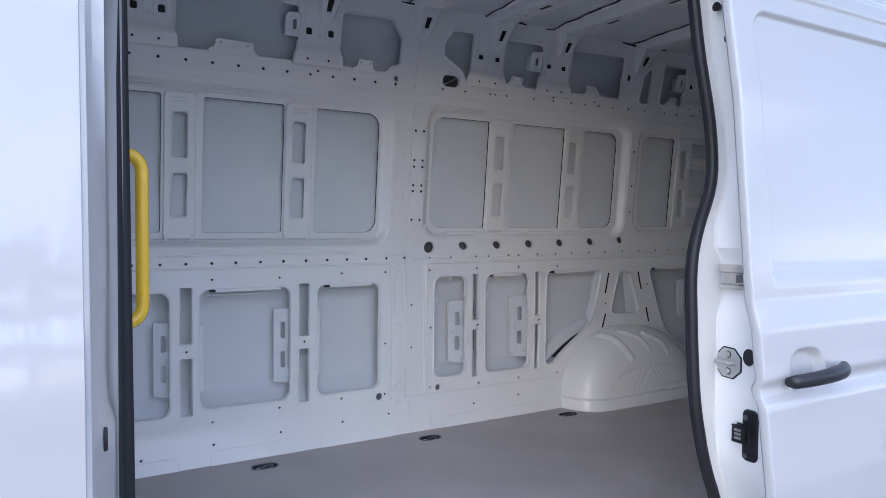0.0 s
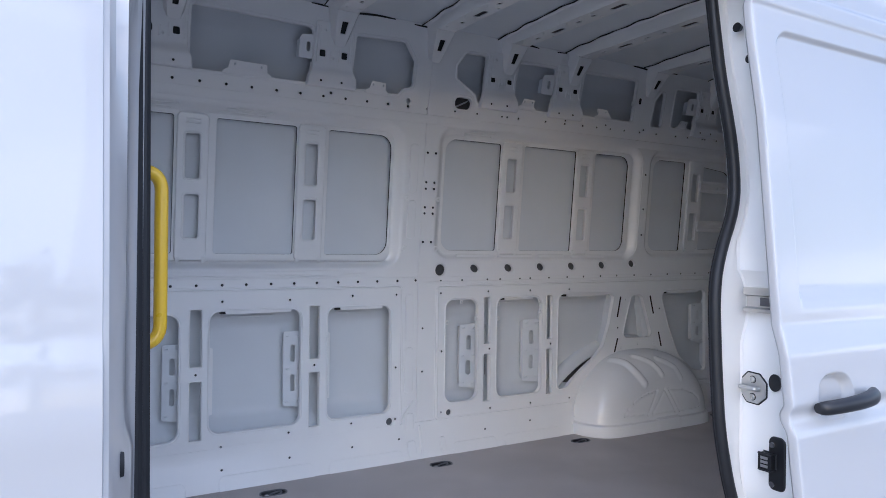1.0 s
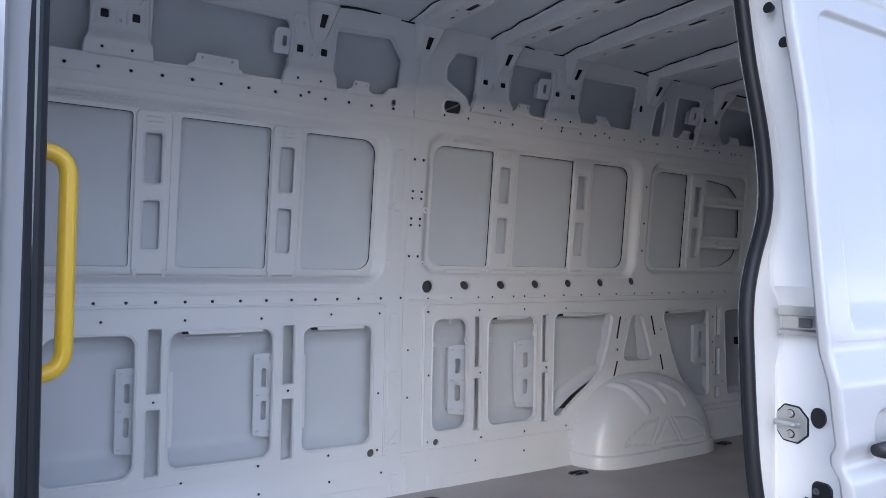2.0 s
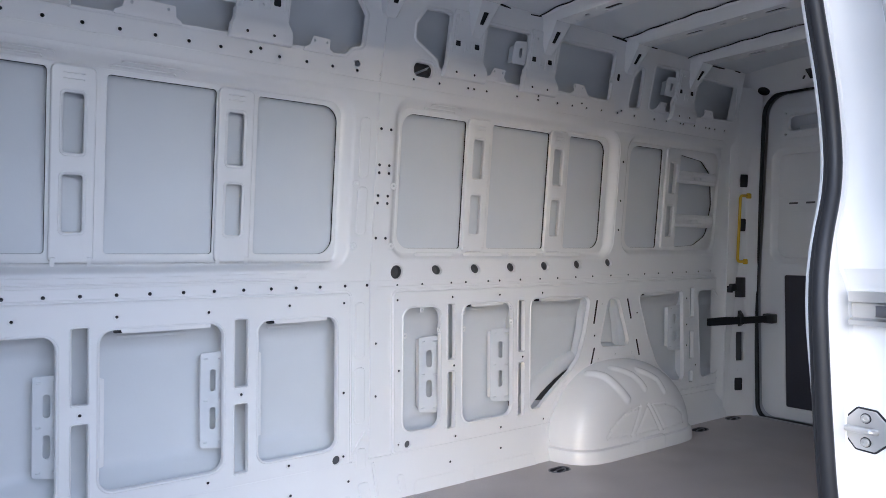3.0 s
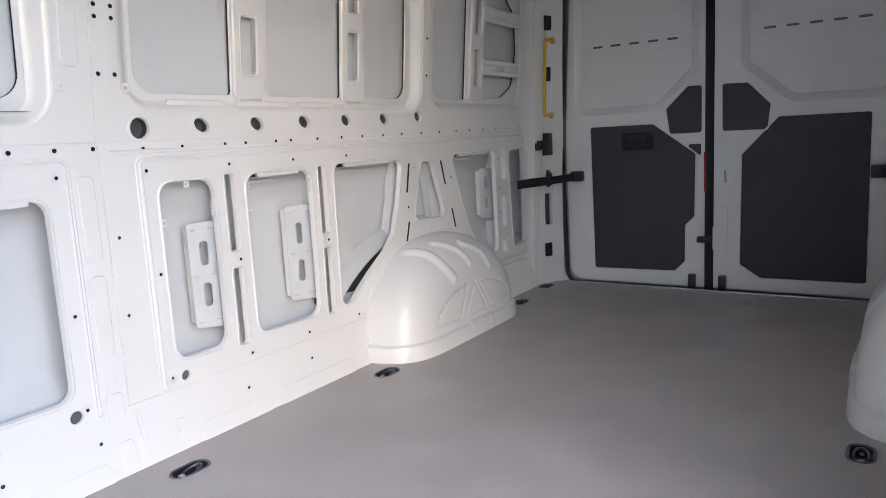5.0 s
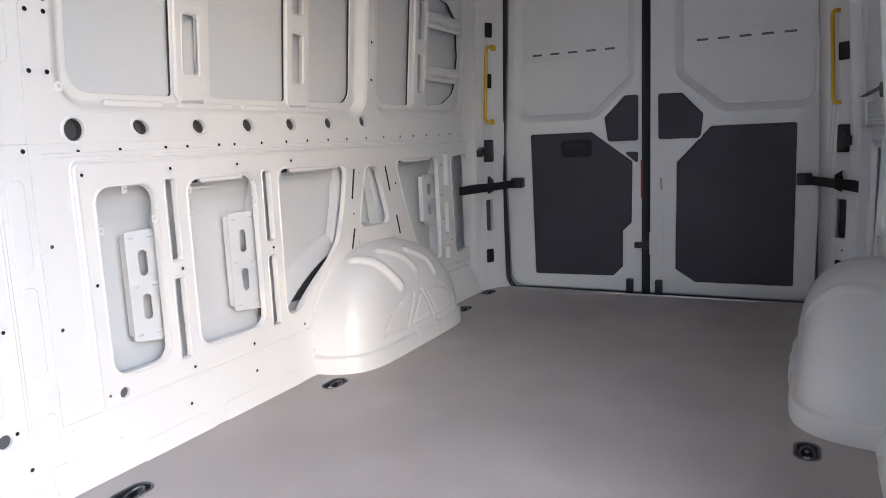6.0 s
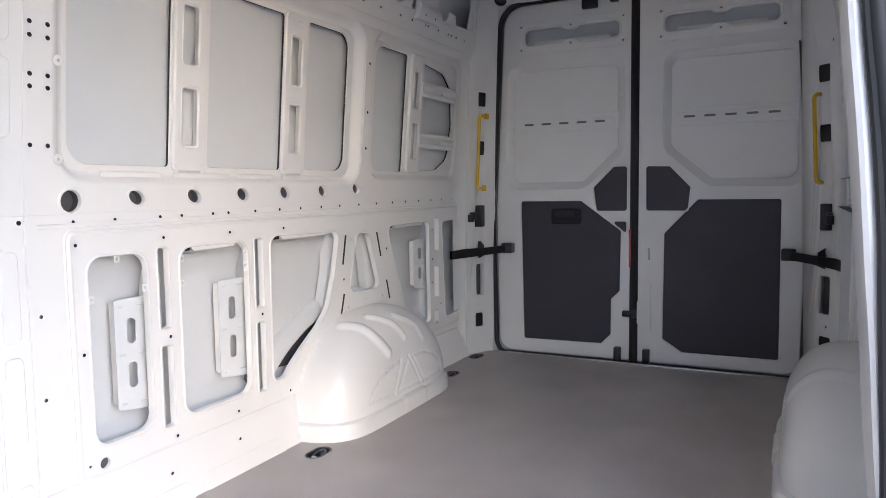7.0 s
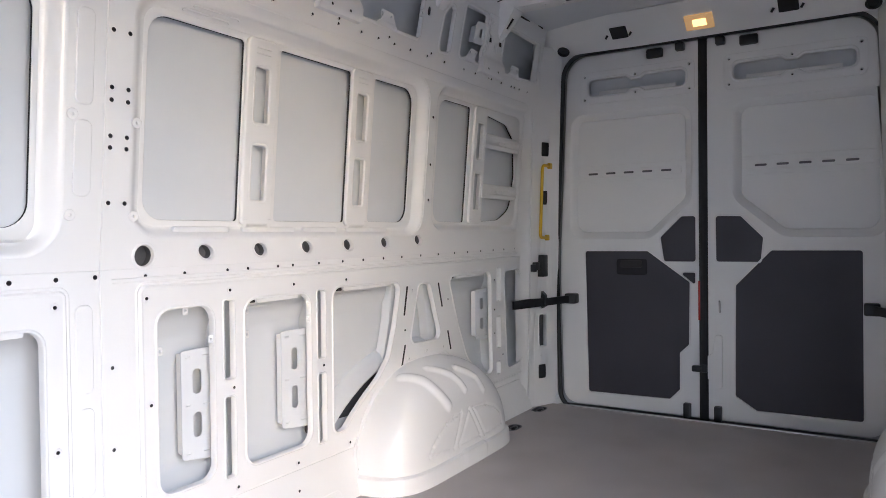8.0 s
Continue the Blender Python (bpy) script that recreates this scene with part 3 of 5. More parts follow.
for x0, x1, xb0, xb1, zb in ((1.285, 1.345, 1.215, 1.275, 0.44), (1.5, 1.56, 1.555, 1.615, 0.47)):
    part("stay", loft_bm([[(a, 1.012, z), (a, 0.972, z), (a + 0.006, 0.966, z), (c - 0.006, 0.95, z), (c, 0.952, z), (c, 1.0, z)] for a, c, z in ((x0, x1, 0.79), ((x0 + xb0) / 2 + 0.012, (x1 + xb1) / 2 + 0.012, 0.6), (xb0, xb1, zb))], closed=False), SKIN, wall)
# foam pieces in the posts
for x, z0, z1 in ((0.384, 0.53, 0.62), (0.384, 0.35, 0.46), (0.796, 0.24, 0.3), (0.796, 0.39, 0.42)):
    part("foam_block", box_bm((x - 0.014, 0.962, z0), (x + 0.018, 1.0, z1), 0.006), FOAM, wall, "dark brown foam block")


# ---- upper windows ----
def window(x0, z0, x1, z1, panes, ribs, slots, left=0.1, right=0.1):
    """A pressed window field: a sloping rim, a sheet set back with cut-outs, ribs with slots, and the skin behind."""
    radii = [left, right, right, left]

    def loop(d):
        return rounded([(x0 + d, z0 + d * 0.7), (x1 - d, z0 + d * 0.7), (x1 - d, z1 - d * 0.8), (x0 + d, z1 - d * 0.8)], [max(r - d, 0.012) for r in radii], 8)

    dish("pressed_rim", [(loop(d), w) for d, w in ((0.0, 0.0), (0.004, -0.0006), (0.009, -0.0026), (0.015, -0.007), (0.022, -0.0135), (0.031, -0.0225), (0.038, -0.0285), (0.044, -0.0318), (0.05, -0.033))], PAINT, wall, high)
    plate("set_back_sheet", loop(0.049), panes, PAINT, wall, behind(high, 0.032), 0.006, 0.002)
    for p in panes:
        tall = max(v for u, v in p) - min(v for u, v in p)
        # dark bead stands for the shaded gap at the pane's edge
        if tall > 0.3:
            part("glue_bead", tube_bm([high(u, v, -0.0425) for u, v in grown(p, 0.0035)], 0.0042, 6, closed=True), RUBBER, wall, "dark bead drawing the shaded gap round the pane")
    for a, b in ribs:
        m = (a + b) / 2
        plate("rib", rr(a, z0 + 0.04, b, z1 - 0.045, 0.02), [rr(m - 0.028, a0, m + 0.028, b0, 0.009) for a0, b0 in slots], PAINT, wall, behind(high, 0.017), 0.016, 0.006, res=2)
        for a0, b0 in slots:
            hole = rr(m - 0.028, a0, m + 0.028, b0, 0.009)
            dish("slot_rim", [(grown(hole, g), w - 0.017) for g, w in ((0.011, -0.0004), (0.0095, 0.0012), (0.008, 0.0016), (0.006, 0.0012), (0.0045, 0.0002), (0.002, -0.0004), (0.0, -0.003), (0.0, -0.014))], PAINT, wall, high)
        for u in (a + 0.012, b - 0.012):
            part("rib_end", loft_bm([[high(u + d, z0 + 0.062, -0.03) for d in (-0.007, 0.007)], [high(u + d, z0 + 0.058, -0.012) for d in (-0.007, 0.007)], [high(u + d, z0 + 0.03, -0.018) for d in (-0.006, 0.006)]], closed=False), PAINT, wall)
    return loop(0.0)


def pane(x0, x1, z0=0.983, z1=1.522, r0=0.012, r1=0.012):
    return rounded([(x0, z0), (x1, z0), (x1, z1), (x0, z1)], [r0, r1, r1, r0], 8)


def rib_slots(a, b, slots):
    m = (a + b) / 2
    return [rr(m - 0.03, a0 - 0.002, m + 0.03, b0 + 0.002, 0.009) for a0, b0 in slots]


SLOT_1, SLOT_2, SLOT_3 = ((1.28, 1.46), (1.04, 1.215)), ((1.305, 1.473), (1.064, 1.232)), ((1.315, 1.482), (1.075, 1.242))


ribs_1, ribs_2, ribs_3 = [(-1.146, -1.021), (-0.644, -0.519)], [(0.441, 0.566), (0.938, 1.063)], [(1.85, 1.97)]
w1 = window(-1.56, 0.905, -0.125, 1.588, [pane(-1.48, -1.155, 0.974, 1.532, r0=0.06), pane(-0.99, -0.648, 0.974, 1.532), pane(-0.5, -0.188, 0.974, 1.53, r1=0.06), *[h for r in ribs_1 for h in rib_slots(*r, SLOT_1)]], ribs_1, SLOT_1)
w2 = window(0.045, 0.945, 1.425, 1.606, [pane(0.108, 0.438, 0.998, 1.546, r0=0.06), pane(0.59, 0.945, 1.0, 1.548), pane(1.085, 1.343, 1.004, 1.548, r1=0.06), *[h for r in ribs_2 for h in rib_slots(*r, SLOT_2)]], ribs_2, SLOT_2)
w3 = window(1.48, 0.965, 2.405, 1.608, [pane(1.55, 1.825, 1.01, 1.55, r0=0.06), rounded([(1.995, 1.535), (1.995, 1.015), (2.18, 1.025), (2.305, 1.085), (2.335, 1.265), (2.30, 1.445), (2.2, 1.515)], [0.01, 0.01, 0.12, 0.08, 0.1, 0.08, 0.08]), *rib_slots(*ribs_3[0], SLOT_3)], ribs_3, SLOT_3)
for z in (1.41, 1.165):
    b = plate("cross_bracket", rr(1.95, z - 0.036, 2.332, z + 0.036, 0.02), [disc(2.13, z, 0.006, 8), disc(2.19, z, 0.006, 8)], PAINT, wall, lambda u, v, w: high(u, v, w - 0.012 - 0.012 * math.cos((u - 2.15) * 9)), 0.014, 0.004)
sq = [(x, z) for x in (-0.012, 0.033) for z in (1.464, 1.324, 1.293, 1.204, 1.175, 1.037)]
under = [(-0.03 - 0.104 * k, 1.668 - 0.0004 * k) for k in range(15)] + [(-0.517, 1.683), (-0.024, 1.634)]
under_b = [(x, 1.6705 + 0.012 * x) for x in (0.122, 0.25, 0.4, 0.432, 0.503, 0.68, 0.81, 0.936, 1.037, 1.138, 1.245, 1.366, 1.5, 1.665, 1.77, 1.9, 1.925, 2.03, 2.14, 2.175, 2.23, 2.33)] + [(0.81, 1.697), (1.1, 1.701), (1.392, 1.702)]
mid_b = [(1.452, 1.45), (1.453, 1.25), (1.454, 1.1)]
strip_z0 = TOPLINE
plate("upper_panel", rr(FRONT, strip_z0, SEAM, HEAD + 0.0, 0.002, 1), [w1, *dots([p for p in sq if p[0] < SEAM])], PAINT, wall, high, 0.005, 0.0008)
plate("upper_panel", rr(SEAM, strip_z0, REAR, HEAD + 0.0, 0.002, 1), [w2, w3, big_hole, *oval_holes, *dots([p for p in sq if p[0] > SEAM] + mid_b)], PAINT, wall, lambda u, v, w: high(u, v, w + 0.0025), 0.005, 0.0008)
nuts(sq, high, wall, 0.0025)
nuts(mid_b, high, wall, 0.0025)
for x0, z0, x1, z1 in ((-0.105, 1.05, -0.06, 1.235), (-0.105, 1.27, -0.06, 1.5)):
    plate("pillar_pad", rr(x0, z0, x1, z1, 0.018), [], PAINT, wall, lambda u, v, w: high(u, v, w + 0.005), 0.006, 0.003)
for u, v in ((0.06, 1.245), (0.06, 1.005), (-0.11, 1.245), (-0.11, 1.005)):
    plate("boss", disc(u, v, 0.014, 14), [disc(u, v, 0.004, 8)], PAINT, wall, lambda a, b, w: high(a, b, w + 0.005), 0.006, 0.002)
for x0, x1 in ((0.2, 0.4), (0.45, 0.68), (0.72, 0.9), (0.95, 1.2), (1.6, 1.75), (1.8, 2.1)):
    plate("rim_pad", rr(x0, 0.957, x1, 0.981, 0.01), [], PAINT, wall, behind(high, 0.02), 0.014, 0.004)
# small ridges pressed into the rims, the ribs' heads and the belt
def welt(x0, x1, z, z1, lift, r=0.0032):
    line = [high(x0, z - 0.004, lift - 0.003), *[high(u, z + (z1 - z) * (u - x0) / (x1 - x0), lift) for u in np.linspace(x0 + 0.006, x1 - 0.006, 7)], high(x1, z1 - 0.004, lift - 0.003)]
    part("welt", tube_bm(line, r, 8), PAINT, wall)


for a, b in ribs_1 + ribs_2:
    z = 1.502 if a < 0 else 1.515
    for d in (0.0, 0.017):
        welt(a + 0.03, b - 0.03, z + d, z + d, -0.0175, 0.0026)
for x0, x1, z in ((-1.43, -1.17, 1.557), (-0.985, -0.79, 1.557), (0.2, 0.36, 1.575)):
    welt(x0, x1, z, z, -0.014)
    welt(x0 + 0.03, x1 + 0.03, z + 0.014, z + 0.014, -0.006, 0.0026)
for x0, x1, z in ((FRONT + 0.01, -0.62, 0.893), (-0.6, -0.34, 0.899), (FRONT + 0.01, -0.33, 0.877)):
    welt(x0, x1, z, z + 0.002, 0.0, 0.0036)
plate("belt_step", rr(FRONT, 0.886, -0.3, 0.9, 0.006), [], PAINT, wall, lambda u, v, w: high(u, v, w + 0.003), 0.004, 0.002)

# ---- header band with openings ----
TA = rounded([(-1.115, 1.708), (-0.612, 1.714), (-0.618, 1.76), (-0.607, 1.8), (-0.607, 1.88), (-0.622, 1.94), (-1.115, 1.95)], 0.018)
TB = rounded([(-0.425, 1.716), (-0.335, 1.716), (-0.225, 1.714), (-0.19, 1.718), (-0.165, 1.745), (-0.12, 1.757), (-0.117, 1.87), (-0.178, 1.948), (-0.42, 1.938)], 0.018)
TC = rounded([(0.15, 1.945), (0.268, 1.949), (0.272, 1.728), (0.245, 1.728), (0.225, 1.765), (0.112, 1.825), (0.108, 1.88)], 0.016)
OVAL = rr(0.115, 1.685, 0.212, 1.742, 0.026)
TD = rounded([(0.457, 1.735), (0.71, 1.725), (0.695, 1.76), (0.715, 1.83), (0.703, 1.949), (0.463, 1.944)], 0.016)
TE = rounded([(0.89, 1.736), (1.29, 1.738), (1.285, 1.96), (0.9, 1.953)], 0.018)
TF = rounded([(1.44, 1.726), (1.525, 1.731), (1.52, 1.918), (1.492, 1.918), (1.45, 1.87)], 0.016)
TG = rounded([(1.608, 1.738), (1.81, 1.741), (1.795, 1.79), (1.812, 1.84), (1.8, 1.957), (1.606, 1.952)], 0.016)
TH = rounded([(1.985, 1.742), (2.415, 1.762), (2.375, 1.946), (2.0, 1.95)], 0.018)
TI = rr(-1.5, 1.705, -1.31, 1.945, 0.02)
CEIL = 2.036
plate("header_panel", rr(FRONT, HEAD, SEAM, CEIL, 0.002, 1), [TI, TA, TB, disc(-0.135, 1.693, 0.012, 12), *dots(under)], PAINT, wall, top, 0.005, 0.0015)
plate("header_panel", rr(SEAM, HEAD, REAR, CEIL, 0.002, 1), [TC, OVAL, TD, TE, TF, TG, TH, rr(1.322, 1.838, 1.344, 1.872, 0.009), *dots(under_b)], PAINT, wall, lambda u, v, w: top(u, v, w + 0.0025), 0.005, 0.0015)
nuts(under, top, wall, 0.001)
nuts(under_b, top, wall, 0.003, SMALL_NUT)
# post hole's shade drawn with a dark block
part("post_hollow", box_bm(top(1.333, 1.855, 0) + Vector((-0.02, 0.005, -0.03)), top(1.333, 1.855, 0) + Vector((0.02, 0.03, 0.03)), 0.002), RUBBER, wall, "dark block standing for the shade in the post hole")
for loop in (TI, TA, TB, TC, OVAL, TD, TE, TF, TG, TH):
    rolled_edge(loop, 0.0 if loop in (TI, TA, TB) else 0.0025, deep=0.014, wide=0.012, place=top)
# dark cup as the oval hole's shade, an inner sheet's edge across it
part("cavity", loft_bm([[top(u, v, w) for u, v in grown(OVAL, 0.006)] for w in (-0.004, -0.045)], cap_last=True), SHADE_GREY, wall, "dark cup standing for the shade inside the oval hole")
part("inner_fold", loft_bm([[top(0.118, 1.694, -0.02), top(0.205, 1.738, -0.012)], [top(0.12, 1.684, -0.04), top(0.207, 1.728, -0.04)]], closed=False), SKIN, wall)
GUSSETS = [(-1.217, 1.839), (-0.522, 1.841), (0.366, 1.846), (0.796, 1.852), (1.898, 1.861)]


def gusset(x, zh):
    """A pressed plate under a roof bow: flat with two square holes and upright beads, its foot curled out over the header's edge."""
    wide = 0.094
    holes = [rr(x + d - 0.0125, zh - 0.0135, x + d + 0.0125, zh + 0.0135, 0.005, 2) for d in (-0.05, 0.05)]
    pips = [disc(x + d, v, 0.0042, 8) for d, v in ((-0.045, 1.935), (0.0, zh - 0.018), (0.035, 1.925))]
    plate("gusset", rounded([(x - wide, 1.795), (x + wide, 1.795), (x + wide * 0.95, 1.97), (x - wide * 0.9, 1.97)], 0.008, 3), holes + pips, PAINT, wall, lambda u, v, w: top(u, v, w + 0.008), 0.011, 0.004, res=2)
    profile = [(1.80, 0.0085), (1.79, 0.009), (1.78, 0.012), (1.77, 0.018), (1.758, 0.0245), (1.745, 0.027), (1.72, 0.0262), (1.709, 0.025), (1.703, 0.02), (1.701, 0.004)]
    rows = []
    for v, w in profile:
        k = max(0.0, min(1.0, (1.8 - v) / 0.06))
        half = wide * (1 - 0.06 * math.sin(math.pi * k)) + 0.018 * k
        row = [top(x - half - 0.002, v, w - 0.022), top(x - half, v, w - 0.004)]
        row += [top(x + half * d, v, w) for d in np.linspace(-0.97, 0.97, 9)]
        rows.append(row + [top(x + half, v, w - 0.004), top(x + half + 0.002, v, w - 0.022)])
    part("gusset_foot", loft_bm(rows, closed=False), PAINT, wall)
    nuts([(x - 0.055, 1.724), (x + 0.04, 1.724)], top, wall, 0.0265, NUT_FLUSH)
    for d, v0, v1 in ((-0.08, 1.80, 1.95), (-0.068, 1.81, 1.95), (0.078, 1.81, 1.95), (-0.012, 1.81, 1.85), (0.022, 1.81, 1.86)):
        plate("gusset_bead", rr(x + d - 0.004, v0, x + d + 0.004, v1, 0.0038), [], PAINT, wall, lambda u, v, w: top(u, v, w + 0.0105), 0.005, 0.0022)
    # dark blocks stand for the shade inside the square holes
    for d in (-0.05, 0.05):
        c = top(x + d, zh, 0)
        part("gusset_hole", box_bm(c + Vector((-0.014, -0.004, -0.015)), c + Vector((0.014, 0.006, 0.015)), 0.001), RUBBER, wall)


for x, zh in GUSSETS:
    gusset(x, zh)


def header_tab(x, z, wide, lean=0.0):
    """A folded tab on the lower edge of a header opening, with two small holes."""
    shape = rounded([(x - wide - 0.03, z - 0.016), (x + wide + 0.03, z - 0.016), (x + wide + 0.022, z - 0.004), (x + wide + 0.006, z + 0.006), (x + wide + lean, z + 0.034), (x - wide + lean, z + 0.036), (x - wide - 0.004, z + 0.008), (x - wide - 0.022, z - 0.002)], 0.005, 3)
    plate("tab", shape, [disc(x + q * wide * 0.72 + lean * 0.7, z + 0.022, 0.0045, 8) for q in (-1, 1)], PAINT, wall, lambda u, v, w: top(u, v, w + 0.006 + 0.45 * max(0, v - z)), 0.004, 0.0015)


for x, z, wide, lean in ((-0.885, 1.722, 0.075, 0.0), (-0.3, 1.718, 0.034, 0.0), (0.545, 1.738, 0.034, 0.0), (1.075, 1.744, 0.038, -0.035), (1.70, 1.744, 0.03, 0.0), (2.14, 1.752, 0.04, -0.03)):
    header_tab(x, z, wide, lean)
for x, z in ((-0.635, 1.862), (0.672, 1.865), (1.775, 1.872)):
    plate("side_bracket", rounded([(x - 0.034, z - 0.046), (x + 0.03, z - 0.05), (x + 0.03, z + 0.05), (x - 0.026, z + 0.048), (x - 0.034, z + 0.03)], 0.006, 3), [rr(x - 0.004, z - 0.02, x + 0.012, z + 0.02, 0.0075)], PAINT, wall, lambda u, v, w, x=x: top(u, v, w - 0.010 + (u - x) * 0.25), 0.004, 0.001)
    part("bracket_fold", loft_bm([[top(x - 0.033, v, -0.019) for v in (z - 0.044, z + 0.03)], [top(x - 0.036, v, -0.045) for v in (z - 0.04, z + 0.026)]], closed=False), SKIN, wall)
plate("side_bracket", rr(1.266, 1.82, 1.3, 1.848, 0.005), [disc(1.28, 1.834, 0.0045, 8)], PAINT, wall, lambda u, v, w: top(u, v, w + 0.006), 0.004, 0.001)


# rolled bends where the pressings meet
for u0, u1, lift in ((FRONT, SEAM, 0.0), (SEAM, REAR, 0.0025)):
    part("bend", loft_bm([[high(u, 1.598, lift - 0.001), high(u, 1.602, lift + 0.002), high(u, 1.618, lift + 0.003), top(u, 1.632, lift + 0.003), top(u, 1.64, lift + 0.002), top(u, 1.643, lift - 0.001)] for u in np.linspace(u0, u1, 3)], closed=False), PAINT, wall)


# ---- wheel arch ----
FLUTES = [([(1.19, 0.86, 0.392), (1.233, 0.793, 0.377), (1.264, 0.749, 0.335), (1.312, 0.719, 0.27)], 0.027, 0.013), ([(1.31, 0.815, 0.41), (1.36, 0.79, 0.392), (1.407, 0.765, 0.372), (1.44, 0.742, 0.338), (1.458, 0.73, 0.305)], 0.02, 0.011), ([(1.47, 0.78, 0.388), (1.53, 0.76, 0.366), (1.582, 0.741, 0.339), (1.608, 0.718, 0.278)], 0.02, 0.011)]


def arch(flutes):
    t = thing("wheel_arch", "light grey painted pressed-steel wheel arch on the load floor", "wheel arch", "wheel arches")
    X0, X1, H, D = 0.945, 1.915, 0.43, 0.222
    nu, nv = 250, 96
    mid, half = (X0 + X1) / 2, (X1 - X0) / 2

    def near_line(p, a, b):
        a, b, p = Vector(a), Vector(b), Vector(p)
        k = max(0, min(1, (p - a).dot(b - a) / (b - a).length_squared))
        return (p - (a + k * (b - a))).length

    pads = [[(1.146, 0.109), (1.175, 0.14), (1.217, 0.17), (1.28, 0.2), (1.338, 0.214), (1.4, 0.222), (1.322, 0.098)], [(1.36, 0.1), (1.462, 0.224), (1.54, 0.094)], [(1.495, 0.22), (1.61, 0.212), (1.69, 0.185), (1.745, 0.145), (1.75, 0.1), (1.575, 0.092)]]
    RIDGES = [(p[k - 1], p[k]) for p in pads for k in range(len(p))]
    rows = []
    for i in range(nu + 1):
        s = -1 + 2 * i / nu
        s = math.sin(s * math.pi / 2) * 0.5 + s * 0.5
        x = mid + half * s
        h = H * max(1 - abs(s) ** 2.5, 0) ** 0.52
        d = D * max(1 - abs(s) ** 7, 0) ** 0.5
        row = []
        for j in range(nv + 1):
            a = (math.pi / 2) * j / nv
            e = 2 / 2.9
            y, z = WALL - d * math.cos(a) ** e, h * math.sin(a) ** e
            row.append(Vector((x, y, z)))
        rows.append(row)
    out = []
    for i in range(nu + 1):
        row = []
        for j in range(nv + 1):
            a = rows[min(i + 1, nu)][j] - rows[max(i - 1, 0)][j]
            b = rows[i][min(j + 1, nv)] - rows[i][max(j - 1, 0)]
            nrm = a.cross(b)
            nrm = nrm.normalized() if nrm.length > 1e-9 else Vector((0, 0, 0))
            p, lift = rows[i][j], 0.0
            across = (p.y - (WALL - D)) / D
            if p.z > 0.22 and 1.15 < p.x < 1.65:
                for line, wide, tall in flutes:
                    dist = min(near_line(p, a0, b0) for a0, b0 in zip(line, line[1:]))
                    lift += tall * max(0, 1 - (dist / wide) ** 2) ** 1.3
            if across < 0.1:
                for a0, b0 in RIDGES:
                    dist = near_line((p.x, p.z), a0, b0)
                    lift -= 0.0045 * max(0, 1 - (dist / 0.0075) ** 2)
            row.append(p + nrm * lift * (1 if nrm.y < 0.5 else -1))
        out.append(row)
    part("housing", loft_bm(out, closed=False), PAINT, t)
    # foot flange with a rounded step
    def foot(grow, z):
        pts = []
        for i in range(161):
            s = -1 + 2 * i / 160
            s = math.sin(s * math.pi / 2)
            x = mid + (half + grow) * s
            joggle = 0.005 * (soft(1.375, 1.39, x) - soft(1.555, 1.57, x)) if z > 0.0 else 0.0
            pts.append((x, WALL - (D + grow + joggle) * max(1 - abs(s) ** 7, 0) ** 0.5, z + joggle))
        return pts

    def soft(a, b, x):
        k = max(0.0, min(1.0, (x - a) / (b - a)))
        return k * k * (3 - 2 * k)

    part("foot_flange", loft_bm([foot(0.016, -0.004), foot(0.016, 0.012), foot(0.014, 0.05), foot(0.011, 0.058), foot(0.003, 0.063), foot(-0.012, 0.072)], closed=False), PAINT, t)
    # sealant where the arch meets the wall
    line = []
    for k in range(60):
        s = -0.985 + 1.1 * k / 59
        line.append((mid + (half + 0.014) * s + 0.002 * math.sin(k * 1.7), WALL - 0.011, 0.012 + H * 1.035 * max(1 - abs(s) ** 2.5, 0) ** 0.52 + 0.002 * math.sin(k * 0.9)))
    part("sealant_bead", tube_bm([p for p in line if p[2] < 0.36], 0.002, 6), PAINT, t, "thin painted sealant seam")
    return t


arch(FLUTES)
# the near one is plainer and a little lower
spare = arch([(FLUTES[0][0], 0.03, 0.006)])
arch_near = mirrored(spare, "wheel_arch.001")
for o in (*spare.children, spare):
    bpy.data.objects.remove(o)
for o in arch_near.children:
    o.data.transform(Matrix.Translation((0, -0.711 + 0.697 * 1.085, 0)) @ Matrix.Diagonal((1, 1.085, 0.955, 1)))

# ---- ceiling ----
def roof_z(y):
    return 2.062 - 0.027 * abs(y / 0.77) ** 2.4


rows = []
for x in np.linspace(FRONT, 2.74, 3):
    rows.append([(x, y, roof_z(y)) for y in np.linspace(-0.88, 0.88, 33)])
ceiling = part("ceiling", loft_bm(rows, closed=False), SKIN)
tagged(ceiling, "pale grey painted van roof skin above the bows", "ceiling", kind="structure")


